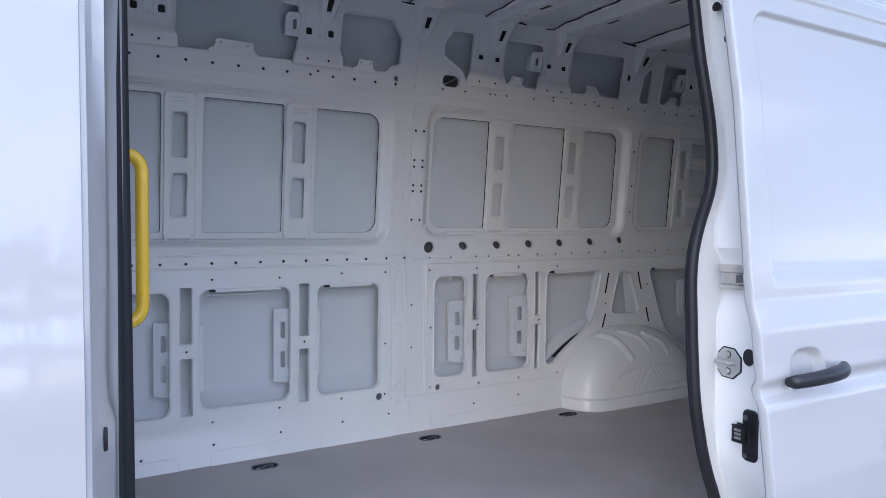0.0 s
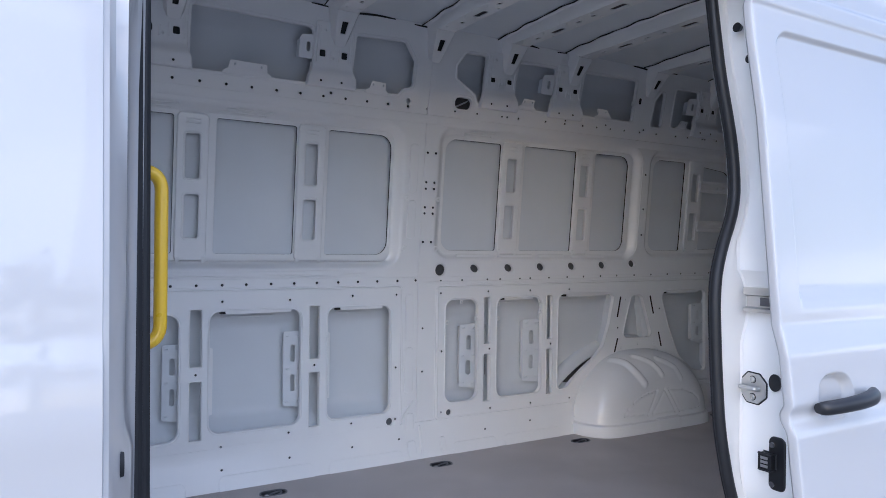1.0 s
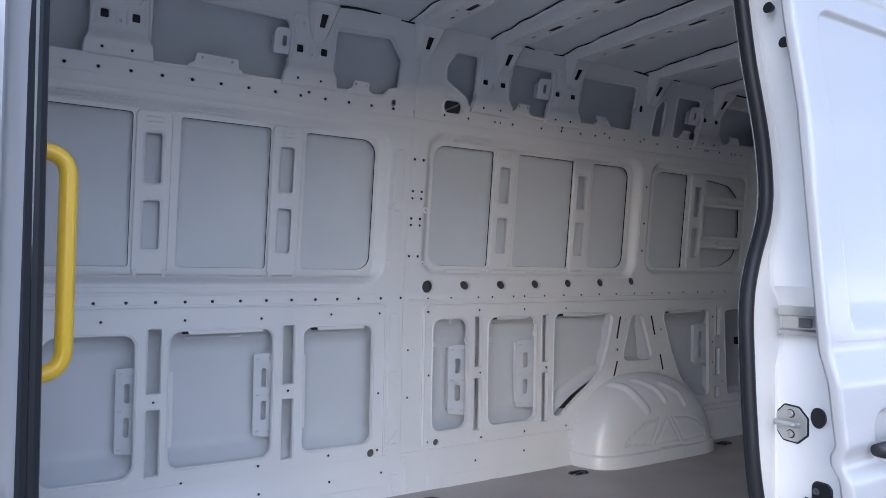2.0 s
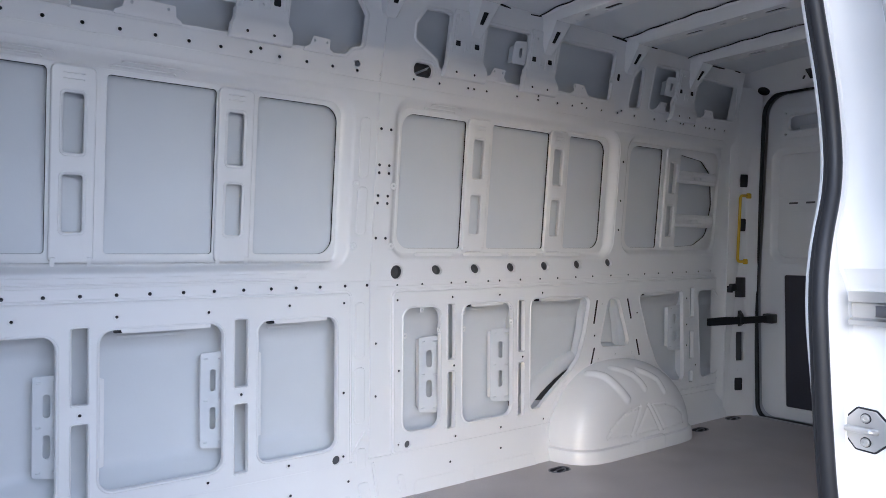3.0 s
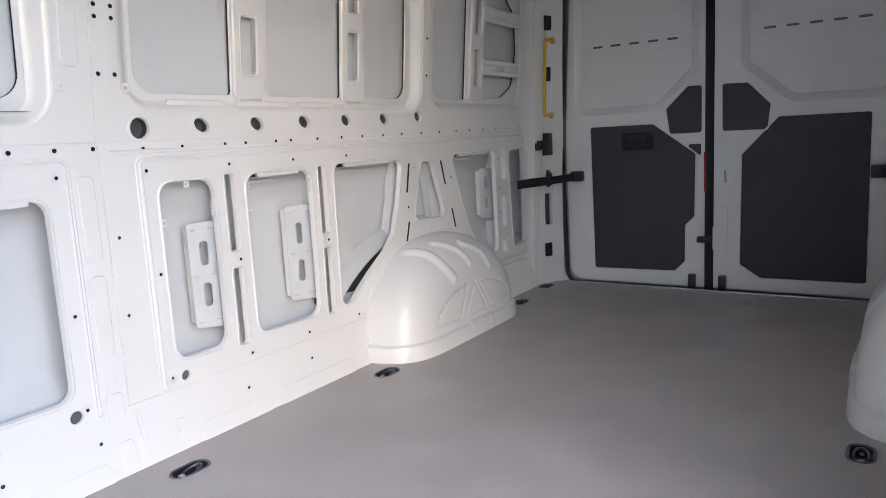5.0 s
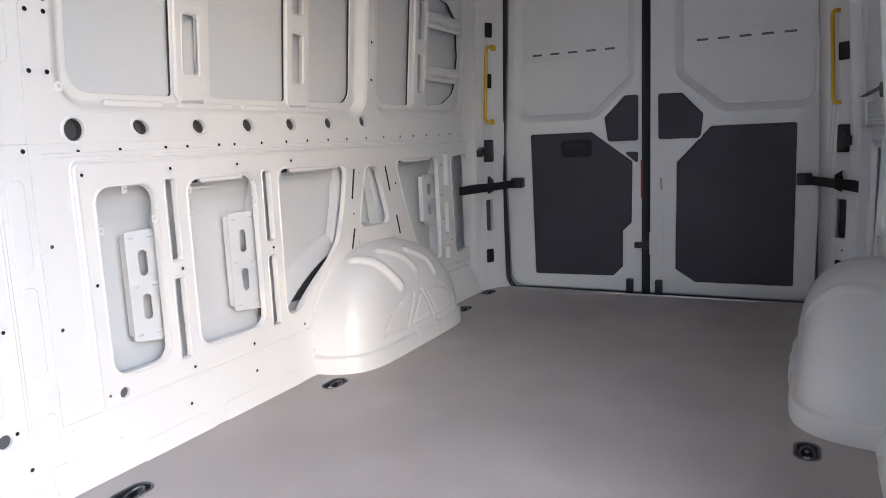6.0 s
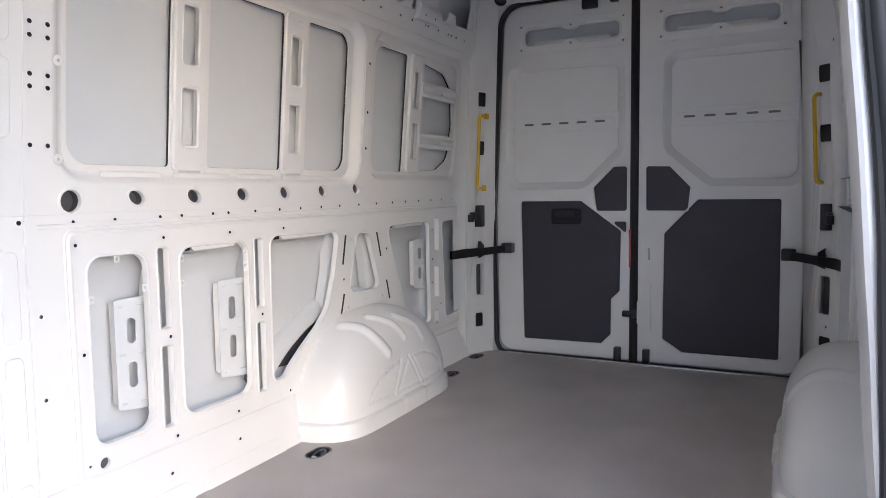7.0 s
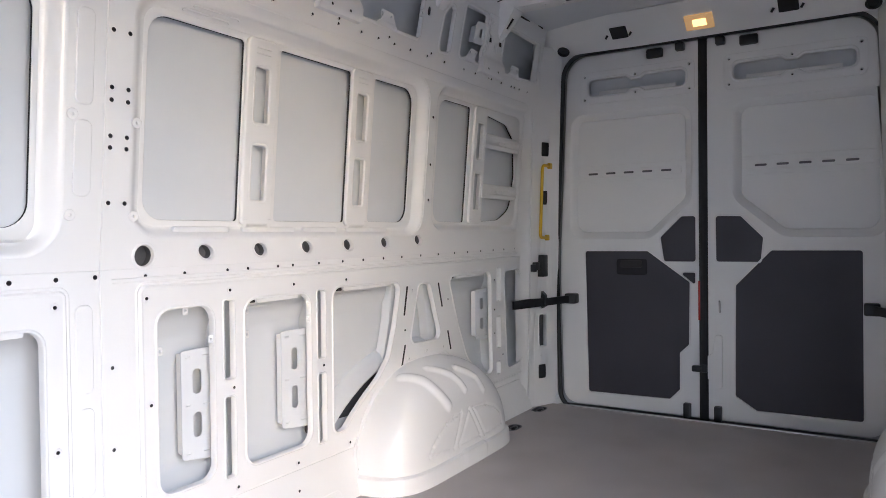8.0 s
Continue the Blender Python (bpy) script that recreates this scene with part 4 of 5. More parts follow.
def bow(x):
    t = thing("roof_bow", "pale grey pressed-steel roof bow with oblong holes", "roof bow", "roof bows", "structure")
    wide, y1, z = 0.048, 0.69, 2.0
    slots = [rr(0.008 - 0.013, y - 0.042, 0.008 + 0.013, y + 0.042, 0.01) for y in (-0.34, 0.04, 0.42)]
    small = [rr(0.002 - 0.007, y - 0.014, 0.002 + 0.007, y + 0.014, 0.0065) for y in (-0.6, -0.48, -0.2, -0.08, 0.18, 0.275, 0.56)]
    pips = [disc(u, y, 0.0055, 8) for y in np.linspace(-0.64, 0.64, 9) for u in (-0.028, 0.03)]

    def under_place(u, v, w):
        return Vector((x + u, v, z - w))

    # dark strip over the web stands for the slots' shade
    part("bow_lining", loft_bm([[under_place(u, v, -0.014) for u in (-wide * 0.9, wide * 0.9)] for v in np.linspace(-y1 * 0.93, y1 * 0.93, 5)], closed=False), SHADE_GREY, t, "dark strip standing for the shade inside the bow")
    plate("bow_web", rr(-wide, -y1, wide, y1, 0.004, 2), slots + small + pips, PAINT, t, under_place, 0.006, 0.0025)
    for s in (-1, 1):
        rows = [[(x + s * wide, y, z + 0.003), (x + s * (wide + 0.008), y, z + 0.014), (x + s * (wide + 0.012), y, roof_z(y) - 0.008), (x + s * (wide + 0.018), y, roof_z(y) - 0.003), (x + s * (wide + 0.04), y, roof_z(y) - 0.003)] for y in np.linspace(-0.77, 0.77, 17)]
        part("bow_side", loft_bm(rows, closed=False), PAINT, t)
        if s < 0:
            bead = [(x + s * (wide + 0.036) + 0.003 * math.sin(31 * y + s + 5 * x), y, roof_z(y) - 0.004 + 0.002 * math.sin(47 * y + 3 * x)) for y in np.linspace(-0.77, 0.77, 70)]
            part("sealant_bead", tube_bm(bead, 0.0034, 6), RUBBER, t, "dark wavy sealant bead")
        a, b = Vector((0, s * y1, z)), Vector((0, s * 0.783, 1.88))
        along = b - a
        out = Vector((0, -s * abs(along.z), -abs(along.y))).normalized()

        def foot_place(u, v, w):
            return Vector((x + u * (1 - 0.5 * v), 0, 0)) + a + along * v + out * w

        slot = rr(-0.016, 0.0, 0.016, 1.0, 0.0155)
        plate("bow_foot", rounded([(-wide, 0), (wide, 0), (wide, 0.97), (wide * 0.7, 1.03), (-wide * 0.7, 1.03), (-wide, 0.97)], 0.006, 2), [[(u, 0.30 + 0.36 * v) for u, v in slot]], PAINT, t, foot_place, 0.006, 0.002)
        # dark sheet stands for the shade inside the foot
        part("foot_hollow", loft_bm([[foot_place(u, v, -0.012) for u in (-0.03, 0.03)] for v in (0.2, 0.75)], closed=False), RUBBER, t, "dark sheet standing for the shade inside the bow's foot")
        for q in (-1, 1):
            part("foot_side", loft_bm([[foot_place(q * wide, v, 0.0) for v in (0, 0.5, 1)], [foot_place(q * (wide + 0.006), v, -0.008) for v in (0, 0.5, 1)], [foot_place(q * (wide + 0.012), 0, -0.075), foot_place(q * (wide + 0.02), 0.5, -0.05), foot_place(q * (wide + 0.03), 1, -0.022)]], closed=False), PAINT, t)
    return t


# sealant along the roof's edge, broken at the bows
BOW_X = [-1.18, -0.50, -0.02, 0.402, 0.825, 1.40, 1.94]
for a, b in zip([FRONT, *BOW_X], [*BOW_X, 2.42]):
    line = [(x, 0.766 + 0.004 * math.sin(23 * x) + 0.005 * math.sin(7.3 * x + 1), roof_z(0.766) - 0.005 + 0.004 * math.sin(17 * x)) for x in np.linspace(a + 0.07, b - 0.05, 24)]
    tagged(part("roof_bead", tube_bm(line, 0.0046, 6), RUBBER), "dark wavy sealant bead along the roof edge", "trim", kind="structure")
for x in BOW_X:
    bow(x)

# ---- near side wall, behind the side door opening ----
near = mirrored(wall, "wall_south", -0.04, 0.05)
near.location.y = -0.032
for o in near.children:
    if o.name.split(".")[0] in ("outer_skin", "wheel_flare", "wheel_tub", "stay", "post_web", "foam_block", "drain_cup", "hole_cup", "belt_section"):
        o.location.y += 0.05
tagged(near, "light grey painted van side wall behind the sliding door opening", "wall", kind="structure")

# ---- rear frame ----
frame_ring = thing("wall_east", "light grey painted frame round the rear door opening", "wall", kind="structure")
PA, PB = Vector((2.42, 0.885, 0)), Vector((2.60, 0.805, 0))
along_p = (PB - PA)
normal_p = Vector((-along_p.y, along_p.x, 0)).normalized()
normal_p = normal_p if normal_p.x < 0 else -normal_p


def post(u, v, w):
    """Along the slanting rear pillar: u from 0 at the side wall to 1 at the seal."""
    tilt = Vector((0, -0.045 * max(0.0, v - 0.75), 0))
    return PA + along_p * u + Vector((0, 0, v)) + normal_p * w + tilt


def thin(a, b, c, d, r):
    """A rounded opening in the pillar's own measures."""
    return rounded([(a, c), (b, c), (b, d), (a, d)], r, 4)


rows = []
for z in np.linspace(-0.02, 1.97, 40):
    wy = low(0, z, 0).y if z < BELT else high(0, z, 0).y if z < HEAD else top(0, z, 0).y
    p0, p1, p2 = Vector((2.33, wy - 0.0035, z)), Vector((2.43, wy - 0.004, z)), post(0.24, z, 0.001)
    rows.append([p0 * (1 - k) ** 2 + p1 * 2 * k * (1 - k) + p2 * k * k for k in np.linspace(0, 1, 9)])
part("pillar_corner", loft_bm(rows, closed=False), PAINT, frame_ring)
post_holes = [thin(0.40, 0.62, 1.385, 1.445, 0.02), thin(0.40, 0.62, 1.12, 1.18, 0.02), thin(0.42, 0.7, 0.33, 0.505, 0.03), thin(0.40, 0.62, 0.155, 0.225, 0.02), thin(0.42, 0.66, 0.72, 0.83, 0.02)]
plate("rear_pillar", rounded([(-0.02, -0.02), (1.03, -0.02), (1.03, 1.97), (-0.02, 1.97)], 0.002, 2), post_holes, PAINT, frame_ring, post, 0.008, 0.002)
for z, h in ((1.415, 0.034), (1.15, 0.034), (0.19, 0.034)):
    part("blanking_plug", loft_bm([[post(u, v, w) for u, v in thin(0.40 - g, 0.62 + g, z - h - g * 0.2, z + h + g * 0.2, 0.02)] for g, w in ((0.02, 0.0), (0.015, 0.004), (0.0, 0.003))], cap_last=True), RUBBER, frame_ring, "black rubber plug")
# dark sheet stands for the shade inside the pillar
part("inner_wall", loft_bm([[post(u, v, -0.05) for u, v in ((0.3, 0.3), (0.8, 0.3))], [post(u, v, -0.05) for u, v in ((0.3, 0.55), (0.8, 0.55))]], closed=False), SHADE_GREY, frame_ring, "dark sheet standing for the shade inside the pillar")
hole = thin(0.42, 0.7, 0.33, 0.505, 0.03)
part("hole_rim", loft_bm([[post(0.56 + (u - 0.56) * k, 0.4175 + (v - 0.4175) * q, w) for u, v in hole] for k, q, w in ((1.22, 1.06, 0.0), (1.16, 1.045, 0.0022), (1.06, 1.02, 0.0024), (1.0, 1.0, 0.0), (0.98, 0.99, -0.012))]), PAINT, frame_ring)
nuts([(0.5, 0.275), (0.55, 0.6), (0.3, 1.55), (0.3, 0.55)], post, frame_ring, 0.0)
# pillar on the near side, which stands less aslant
NEAR_SKEW = 0.075 / 0.18
NEAR_SHIFT = -0.068 - 2.42 * NEAR_SKEW


def near_side(s, x, y):
    """A place on the far pillar (s = 1), or its fellow on the near one."""
    return y if s > 0 else -y + NEAR_SHIFT + NEAR_SKEW * x


for o in list(frame_ring.children):
    c = o.copy()
    scene.collection.objects.link(c)
    c.data = o.data.copy()
    c.data.transform(Matrix(((1, 0, 0, 0), (NEAR_SKEW if o.location.length < 0.1 else 0, -1, 0, NEAR_SHIFT if o.location.length < 0.1 else 0), (0, 0, 1, 0), (0, 0, 0, 1))))
    c.data.flip_normals()
    if o.location.length > 0.1:
        c.location.y = near_side(-1, o.location.x, o.location.y)
    c.parent = frame_ring


def header(u, v, w):
    """Along the slanting rear header: v from 0 at the seal to 1 at the roof."""
    return Vector((2.605 - 0.19 * v, u, 1.925 + 0.13 * v)) + Vector((-0.56, 0, -0.83)) * w


plate("rear_header", rr(-0.86, 0.0, 0.86, 1.0, 0.002, 2), [rr(0.355, 0.34, 0.43, 0.60, 0.012), rr(-0.43, 0.34, -0.355, 0.60, 0.012), disc(0.725, 0.17, 0.03, 16, 1 / 0.23), disc(-0.725, 0.17, 0.03, 16, 1 / 0.23)], PAINT, frame_ring, header, 0.006, 0.0015)
for u0 in (0.3975, -0.3925):
    part("blanking_plug", loft_bm([[header(u, v, w) for u, v in rr(u0 - 0.04 - g, 0.32 - g * 4, u0 + 0.04 + g, 0.62 + g * 4, 0.012)] for g, w in ((0.003, 0.0), (0.002, 0.004), (-0.004, 0.003))], cap_last=True), RUBBER, frame_ring, "black rubber plug")
    for du in (-0.062, 0.062):
        ob = new("rivet_nut", NUT)
        ob.location, ob.parent = header(u0 + du, 0.44, 0.001), frame_ring
        ob.rotation_euler = (radians(-60), 0, 0)
for u0 in (0.725, -0.725):
    part("blanking_plug", loft_bm([[header(u, v, w) for u, v in disc(u0, 0.17, r, 18, 1 / 0.23)] for r, w in ((0.034, 0.0), (0.033, 0.004), (0.024, 0.004), (0.022, -0.004))], cap_last=True), RUBBER, frame_ring, "round black rubber plug")
part("rear_sill", box_bm((2.58, -0.8, -0.05), (2.70, 0.8, -0.012), 0.006), RUBBER, frame_ring, "black ribbed sill cover")
part("sill_trim", box_bm((2.578, -0.78, -0.014), (2.592, 0.78, 0.004), 0.002), STEEL, frame_ring, "bright metal edge of the load floor")
ring_line = [(2.612 if y < 0.5 else 2.612 + 0.12 * (y - 0.5), -y, z) for y, z in rounded([(-0.775, -0.02), (0.802, -0.02), (0.818, 0.8), (0.762, 1.93), (-0.738, 1.93), (-0.792, 0.8)], [0.09, 0.09, 0.3, 0.13, 0.13, 0.3], 10)]
part("door_seal", tube_bm(ring_line, 0.0125, 10, closed=True), RUBBER, frame_ring, "black rubber door seal")
# unseen sheet added to stop light leaking in round the doors
part("rear_skin", box_bm((2.735, -1.0, -0.4), (2.745, 1.0, 2.15), 0.003), OUTER, frame_ring, "unseen sheet added to stop light leaks behind the rear doors")
plate("frame_back", rr(-0.99, -0.3, 0.99, 2.12, 0.05), [rounded([(-0.8, -0.02), (0.8, -0.02), (0.81, 0.8), (0.755, 1.94), (-0.755, 1.94), (-0.81, 0.8)], [0.09, 0.09, 0.3, 0.13, 0.13, 0.3], 10)], PAINT, frame_ring, lambda u, v, w: Vector((2.625 - w, -u, v)), 0.01, 0.002)


# ---- rear doors ----
def door_place(u, v, w):
    return Vector((DOOR - w, -u, v))


def flipped(points):
    """Outline given as (y, z) seen from within."""
    return [(-y, z) for y, z in points]


def rear_door(name, label, outline, radii, boards, field, field_r, bar, slot):
    t = thing(name, label, "door", kind="structure")
    board_loops = [rounded(flipped(b), r) for b, r in boards]

    def inset(points, d):
        """The field's outline drawn in towards its middle."""
        n, out = len(points), []
        area = sum(points[i - 1][0] * points[i][1] - points[i][0] * points[i - 1][1] for i in range(n))
        sign = 1 if area > 0 else -1
        for i in range(n):
            a, p, c = Vector(points[i - 1]), Vector(points[i]), Vector(points[(i + 1) % n])
            d1, d2 = (p - a).normalized(), (c - p).normalized()
            n1, n2 = Vector((-d1.y, d1.x)) * sign, Vector((-d2.y, d2.x)) * sign
            k = (n1 + n2)
            out.append(tuple(p + k / (1 + n1.dot(n2)) * d))
        return out

    f = flipped(field)

    def loop(d):
        return rounded(inset(f, d), [max(r - d * 0.6, 0.02) for r in field_r], 8)

    y0, y1, z0, z1 = slot
    ym = (y0 + y1) / 2
    racetrack = rounded(flipped([(y0, z0), (ym + 0.05, z0), (ym + 0.025, z0 + 0.02), (ym - 0.025, z0 + 0.02), (ym - 0.05, z0), (y1, z0), (y1, z1), (ym - 0.05, z1), (ym - 0.025, z1 - 0.018), (ym + 0.025, z1 - 0.018), (ym + 0.05, z1), (y0, z1)]), [0.028, 0.01, 0.01, 0.01, 0.01, 0.028, 0.028, 0.01, 0.01, 0.01, 0.01, 0.028])
    dots_at = [(y0 + 0.02, z1 + 0.02), (y1 - 0.02, z1 + 0.02), (y0 + 0.02, z0 - 0.02), (y1 - 0.02, z0 - 0.02), (ym, z1 + 0.005), (ym, z0 - 0.005)]
    plate("door_panel", rounded(flipped(outline), radii, 8), [*board_loops, loop(-0.035), racetrack, *dots([(-a, b) for a, b in dots_at], 0.005)], PAINT, t, door_place, 0.012, 0.003)
    frame_loop = rounded(flipped([(y0 + 0.045 * (1 if y0 > y1 else -1), z0 - 0.045), (y1 - 0.045 * (1 if y0 > y1 else -1), z0 - 0.045), (y1 - 0.045 * (1 if y0 > y1 else -1), z1 + 0.045), (y0 + 0.045 * (1 if y0 > y1 else -1), z1 + 0.045)]), 0.03)
    plate("raised_field", frame_loop, [racetrack, *dots([(-a, b) for a, b in dots_at], 0.005)], PAINT, t, lambda u, v, w: door_place(u, v, w + 0.003), 0.004, 0.0015)
    for a, b in dots_at:
        ob = new("rivet_nut", NUT)
        ob.location, ob.parent, ob.rotation_euler = door_place(-a, b, 0.0035), t, (0, 0, radians(-90))
    dish("pressed_rim", [(loop(-0.035), 0.0), (loop(-0.030), -0.002), (loop(-0.022), -0.008), (loop(-0.008), -0.022), (loop(-0.003), -0.0255), (loop(0.0), -0.029), (loop(0.001), -0.033)], PAINT, t, door_place)
    dish("opening_lip", [(grown(racetrack, d), w + 0.003) for d, w in ((0.013, -0.0002), (0.010, 0.0026), (0.007, 0.0036), (0.003, 0.0026), (0.0, 0.0002), (-0.002, -0.005), (-0.002, -0.016))], PAINT, t, door_place)
    # stiffening bar with oblong slots across the field
    b0, b1, bz, first, step = bar
    slots = []
    for k in range(5):
        c = first + step * k
        slots.append(rr(-c - 0.027, bz - 0.0055, -c + 0.027, bz + 0.0055, 0.005, 3))
    f_in = inset(f, 0.0006)
    us, vs = [p[0] for p in f_in], [p[1] for p in f_in]
    upper = [(min(us), bz + 0.044), (max(us), bz + 0.044), (max(us), max(vs)), (min(us), max(vs))]
    plate("field_sheet", rounded(upper, [0.006, 0.006, 0.045, 0.045], 8), [], PAINT, t, behind(door_place, 0.027), 0.006, 0.002)
    lower = [p for p in f_in if p[1] < bz - 0.05]
    lower = sorted(lower, key=lambda p: math.atan2(p[1] - bz, p[0] - sum(us) / len(us)))
    lower = [(min(us), bz - 0.044)] + lower + [(max(us), bz - 0.044)]
    plate("field_sheet", rounded(lower, [0.006] + [0.06] * (len(lower) - 2) + [0.006], 8), [], PAINT, t, behind(door_place, 0.027), 0.006, 0.002)
    plate("stiffening_bar", rr(min(us) - 0.008, bz - 0.05, max(us) + 0.008, bz + 0.05, 0.004), [], PAINT, t, behind(door_place, 0.0292), 0.008, 0.001)
    plate("stiffening_bar", rr(min(-b0, -b1) + 0.018, bz - 0.021, max(-b0, -b1) - 0.018, bz + 0.021, 0.006), slots, PAINT, t, behind(door_place, 0.0262), 0.004, 0.0018)
    # slot shade drawn with dark boxes behind the bar
    for k in range(5):
        c = first + step * k
        part("slot_shadow", box_bm(door_place(-c - 0.027, bz - 0.0055, -0.0294), door_place(-c + 0.027, bz + 0.0055, -0.0286)), DARK_STEEL, t)
    for (b, r), lp in zip(boards, board_loops):
        plate("board", lp, [], BOARD, t, behind(door_place, 0.004), 0.005, 0.0012, "dark grey lining board")
        rim = rounded(inset(flipped(b), -0.007), r + 0.006 if not isinstance(r, (list, tuple)) else [q + 0.006 for q in r])
        plate("board_rim", rim, [lp], PAINT, t, lambda u, v, w: door_place(u, v, w + 0.0025), 0.004, 0.0018)
    # outer skin of the door, and the channel seen through the long opening
    plate("door_skin", rounded(flipped(outline), radii, 8), [], SKIN, t, behind(door_place, 0.06), 0.006, 0.002)
    for s in (-1, 1):
        c = ym + s * (y1 - y0) * 0.22
        part("folded_edge", box_bm(door_place(-c - 0.09, z0 - 0.01, -0.03), door_place(-c + 0.09, z0 + 0.022, -0.024), 0.003), PAINT, t)
    return t


door_l = rear_door("door_1", "light grey rear van door with dark lining boards, closed", [(0.775, 0.0), (0.036, 0.0), (0.036, 1.925), (0.735, 1.925), (0.79, 0.8)], [0.08, 0.004, 0.004, 0.12, 0.3],
    [([(0.642, 0.852), (0.298, 0.852), (0.083, 0.692), (0.088, 0.371), (0.134, 0.325), (0.135, 0.134), (0.187, 0.079), (0.628, 0.073)], 0.012), ([(0.23, 0.925), (0.123, 1.032), (0.053, 1.032), (0.053, 0.799), (0.212, 0.799)], 0.014), ([(0.132, 0.742), (0.055, 0.742), (0.055, 0.678)], 0.008)],
    [(0.683, 1.57), (0.105, 1.57), (0.105, 1.13), (0.295, 0.955), (0.695, 0.955)], [0.05, 0.05, 0.08, 0.08, 0.06], (0.68, 0.108, 1.278, 0.603, -0.0995), (0.616, 0.098, 1.705, 1.79))
door_r = rear_door("door_2", "light grey rear van door with dark lining boards, closed", [(-0.004, 0.0), (-0.775, 0.0), (-0.79, 0.8), (-0.735, 1.925), (-0.004, 1.925)], [0.004, 0.08, 0.3, 0.12, 0.004],
    [([(-0.139, 0.682), (-0.301, 0.856), (-0.681, 0.856), (-0.684, 0.068), (-0.233, 0.066), (-0.135, 0.13)], 0.012), ([(-0.045, 1.03), (-0.162, 1.026), (-0.264, 0.919), (-0.252, 0.80), (-0.047, 0.80)], 0.014)],
    [(-0.165, 1.565), (-0.745, 1.565), (-0.75, 0.955), (-0.363, 0.96), (-0.163, 1.13)], [0.05, 0.05, 0.06, 0.08, 0.08], (-0.167, -0.743, 1.276, -0.251, -0.0975), (-0.132, -0.658, 1.70, 1.785))
part("gap_seal", tube_bm([(2.668, 0.014, -0.02), (2.668, 0.014, 1.95)], 0.024, 10), RUBBER, door_r, "black rubber seal along the door gap")
part("reflector", box_bm((2.651, 0.028, 0.5), (2.668, 0.04, 0.70), 0.002), RED, door_l, "red reflector strip")
# inner handle cup in the left board
t = plate("handle_cup", rr(-0.466, 0.725, -0.3, 0.812, 0.016), [], HANDLE, door_l, lambda u, v, w: door_place(u, v, w + 0.004), 0.008, 0.003, "black plastic inner door handle")
plate("handle_grip", rr(-0.44, 0.765, -0.326, 0.803, 0.01), [], RUBBER, t, lambda u, v, w: door_place(u, v, w + 0.012), 0.009, 0.003)
part("lock_catch", box_bm((2.63, 0.022, 0.238), (2.662, 0.07, 0.268), 0.005), PLASTIC, door_l, "black lock catch")
part("lock_keeper", box_bm((2.636, -0.004, 0.236), (2.664, 0.026, 0.276), 0.006), PLASTIC, door_r, "black lock keeper")
plate("lock_plate", rounded([(0.028, 0.16), (0.075, 0.16), (0.075, 0.43), (0.042, 0.43), (0.028, 0.335), (0.0, 0.318), (-0.012, 0.285), (-0.012, 0.235), (0.0, 0.205), (0.028, 0.19)], 0.012), [], PAINT, door_r, lambda u, v, w: door_place(u, v, w + 0.006), 0.006, 0.002)
hook = tube_bm(bend([(2.655, -0.062, 0.60), (2.635, -0.066, 0.595), (2.635, -0.068, 0.545)], 0.008), 0.005, 8)
part("hook", hook, STEEL, door_r, "small bright metal hook")
for owner, y in ((door_l, 0.095), (door_r, -0.055)):
    part("bottom_latch", box_bm((2.625, y - 0.017, -0.01), (2.663, y + 0.017, 0.07), 0.004), PLASTIC, owner, "black bottom latch")
for owner, y, s in ((door_l, 0.12, 1), (door_r, -0.075, -1)):
    part("top_latch", box_bm((2.62, y - 0.022, 1.88), (2.662, y + 0.022, 1.918), 0.006), PLASTIC, owner, "black top latch")
    part("top_latch", box_bm((2.63, y + s * 0.13 - 0.042, 1.862), (2.662, y + s * 0.13 + 0.042, 1.91), 0.008), PLASTIC, owner, "black cover plate")


# ---- fittings at the rear pillars ----
def rail(name, label, points, r, feet, group=""):
    t = thing(name, label, "grab handle", group)
    part("bar", tube_bm(bend(points, 3 * r, 8), r, 12), YELLOW, t)
    for p in feet:
        part("foot", box_bm(Vector(p) - Vector((0.016, 0.012, 0.016)), Vector(p) + Vector((0.016, 0.012, 0.016)), 0.005), YELLOW, t)
    return t


def rear_handle(s):
    a, b = post(0.70, 0.93, 0.0), post(0.70, 1.325, 0.0)
    out = Vector((-0.075, 0.008, 0))
    pts = [a, a + out, b + out, b]
    if s < 0:
        a, b = [Vector((p.x, near_side(s, p.x, p.y) - 0.03, p.z)) for p in (a, b)]
        out = Vector((-0.035, 0.045, 0))
        pts = [a, a + out, b + out, b]
    rail("grab_handle", "yellow painted steel grab handle on the rear pillar", pts, 0.0085, [(pts[0].x, pts[0].y, pts[0].z), (pts[3].x, pts[3].y, pts[3].z)], "rear grab handles")


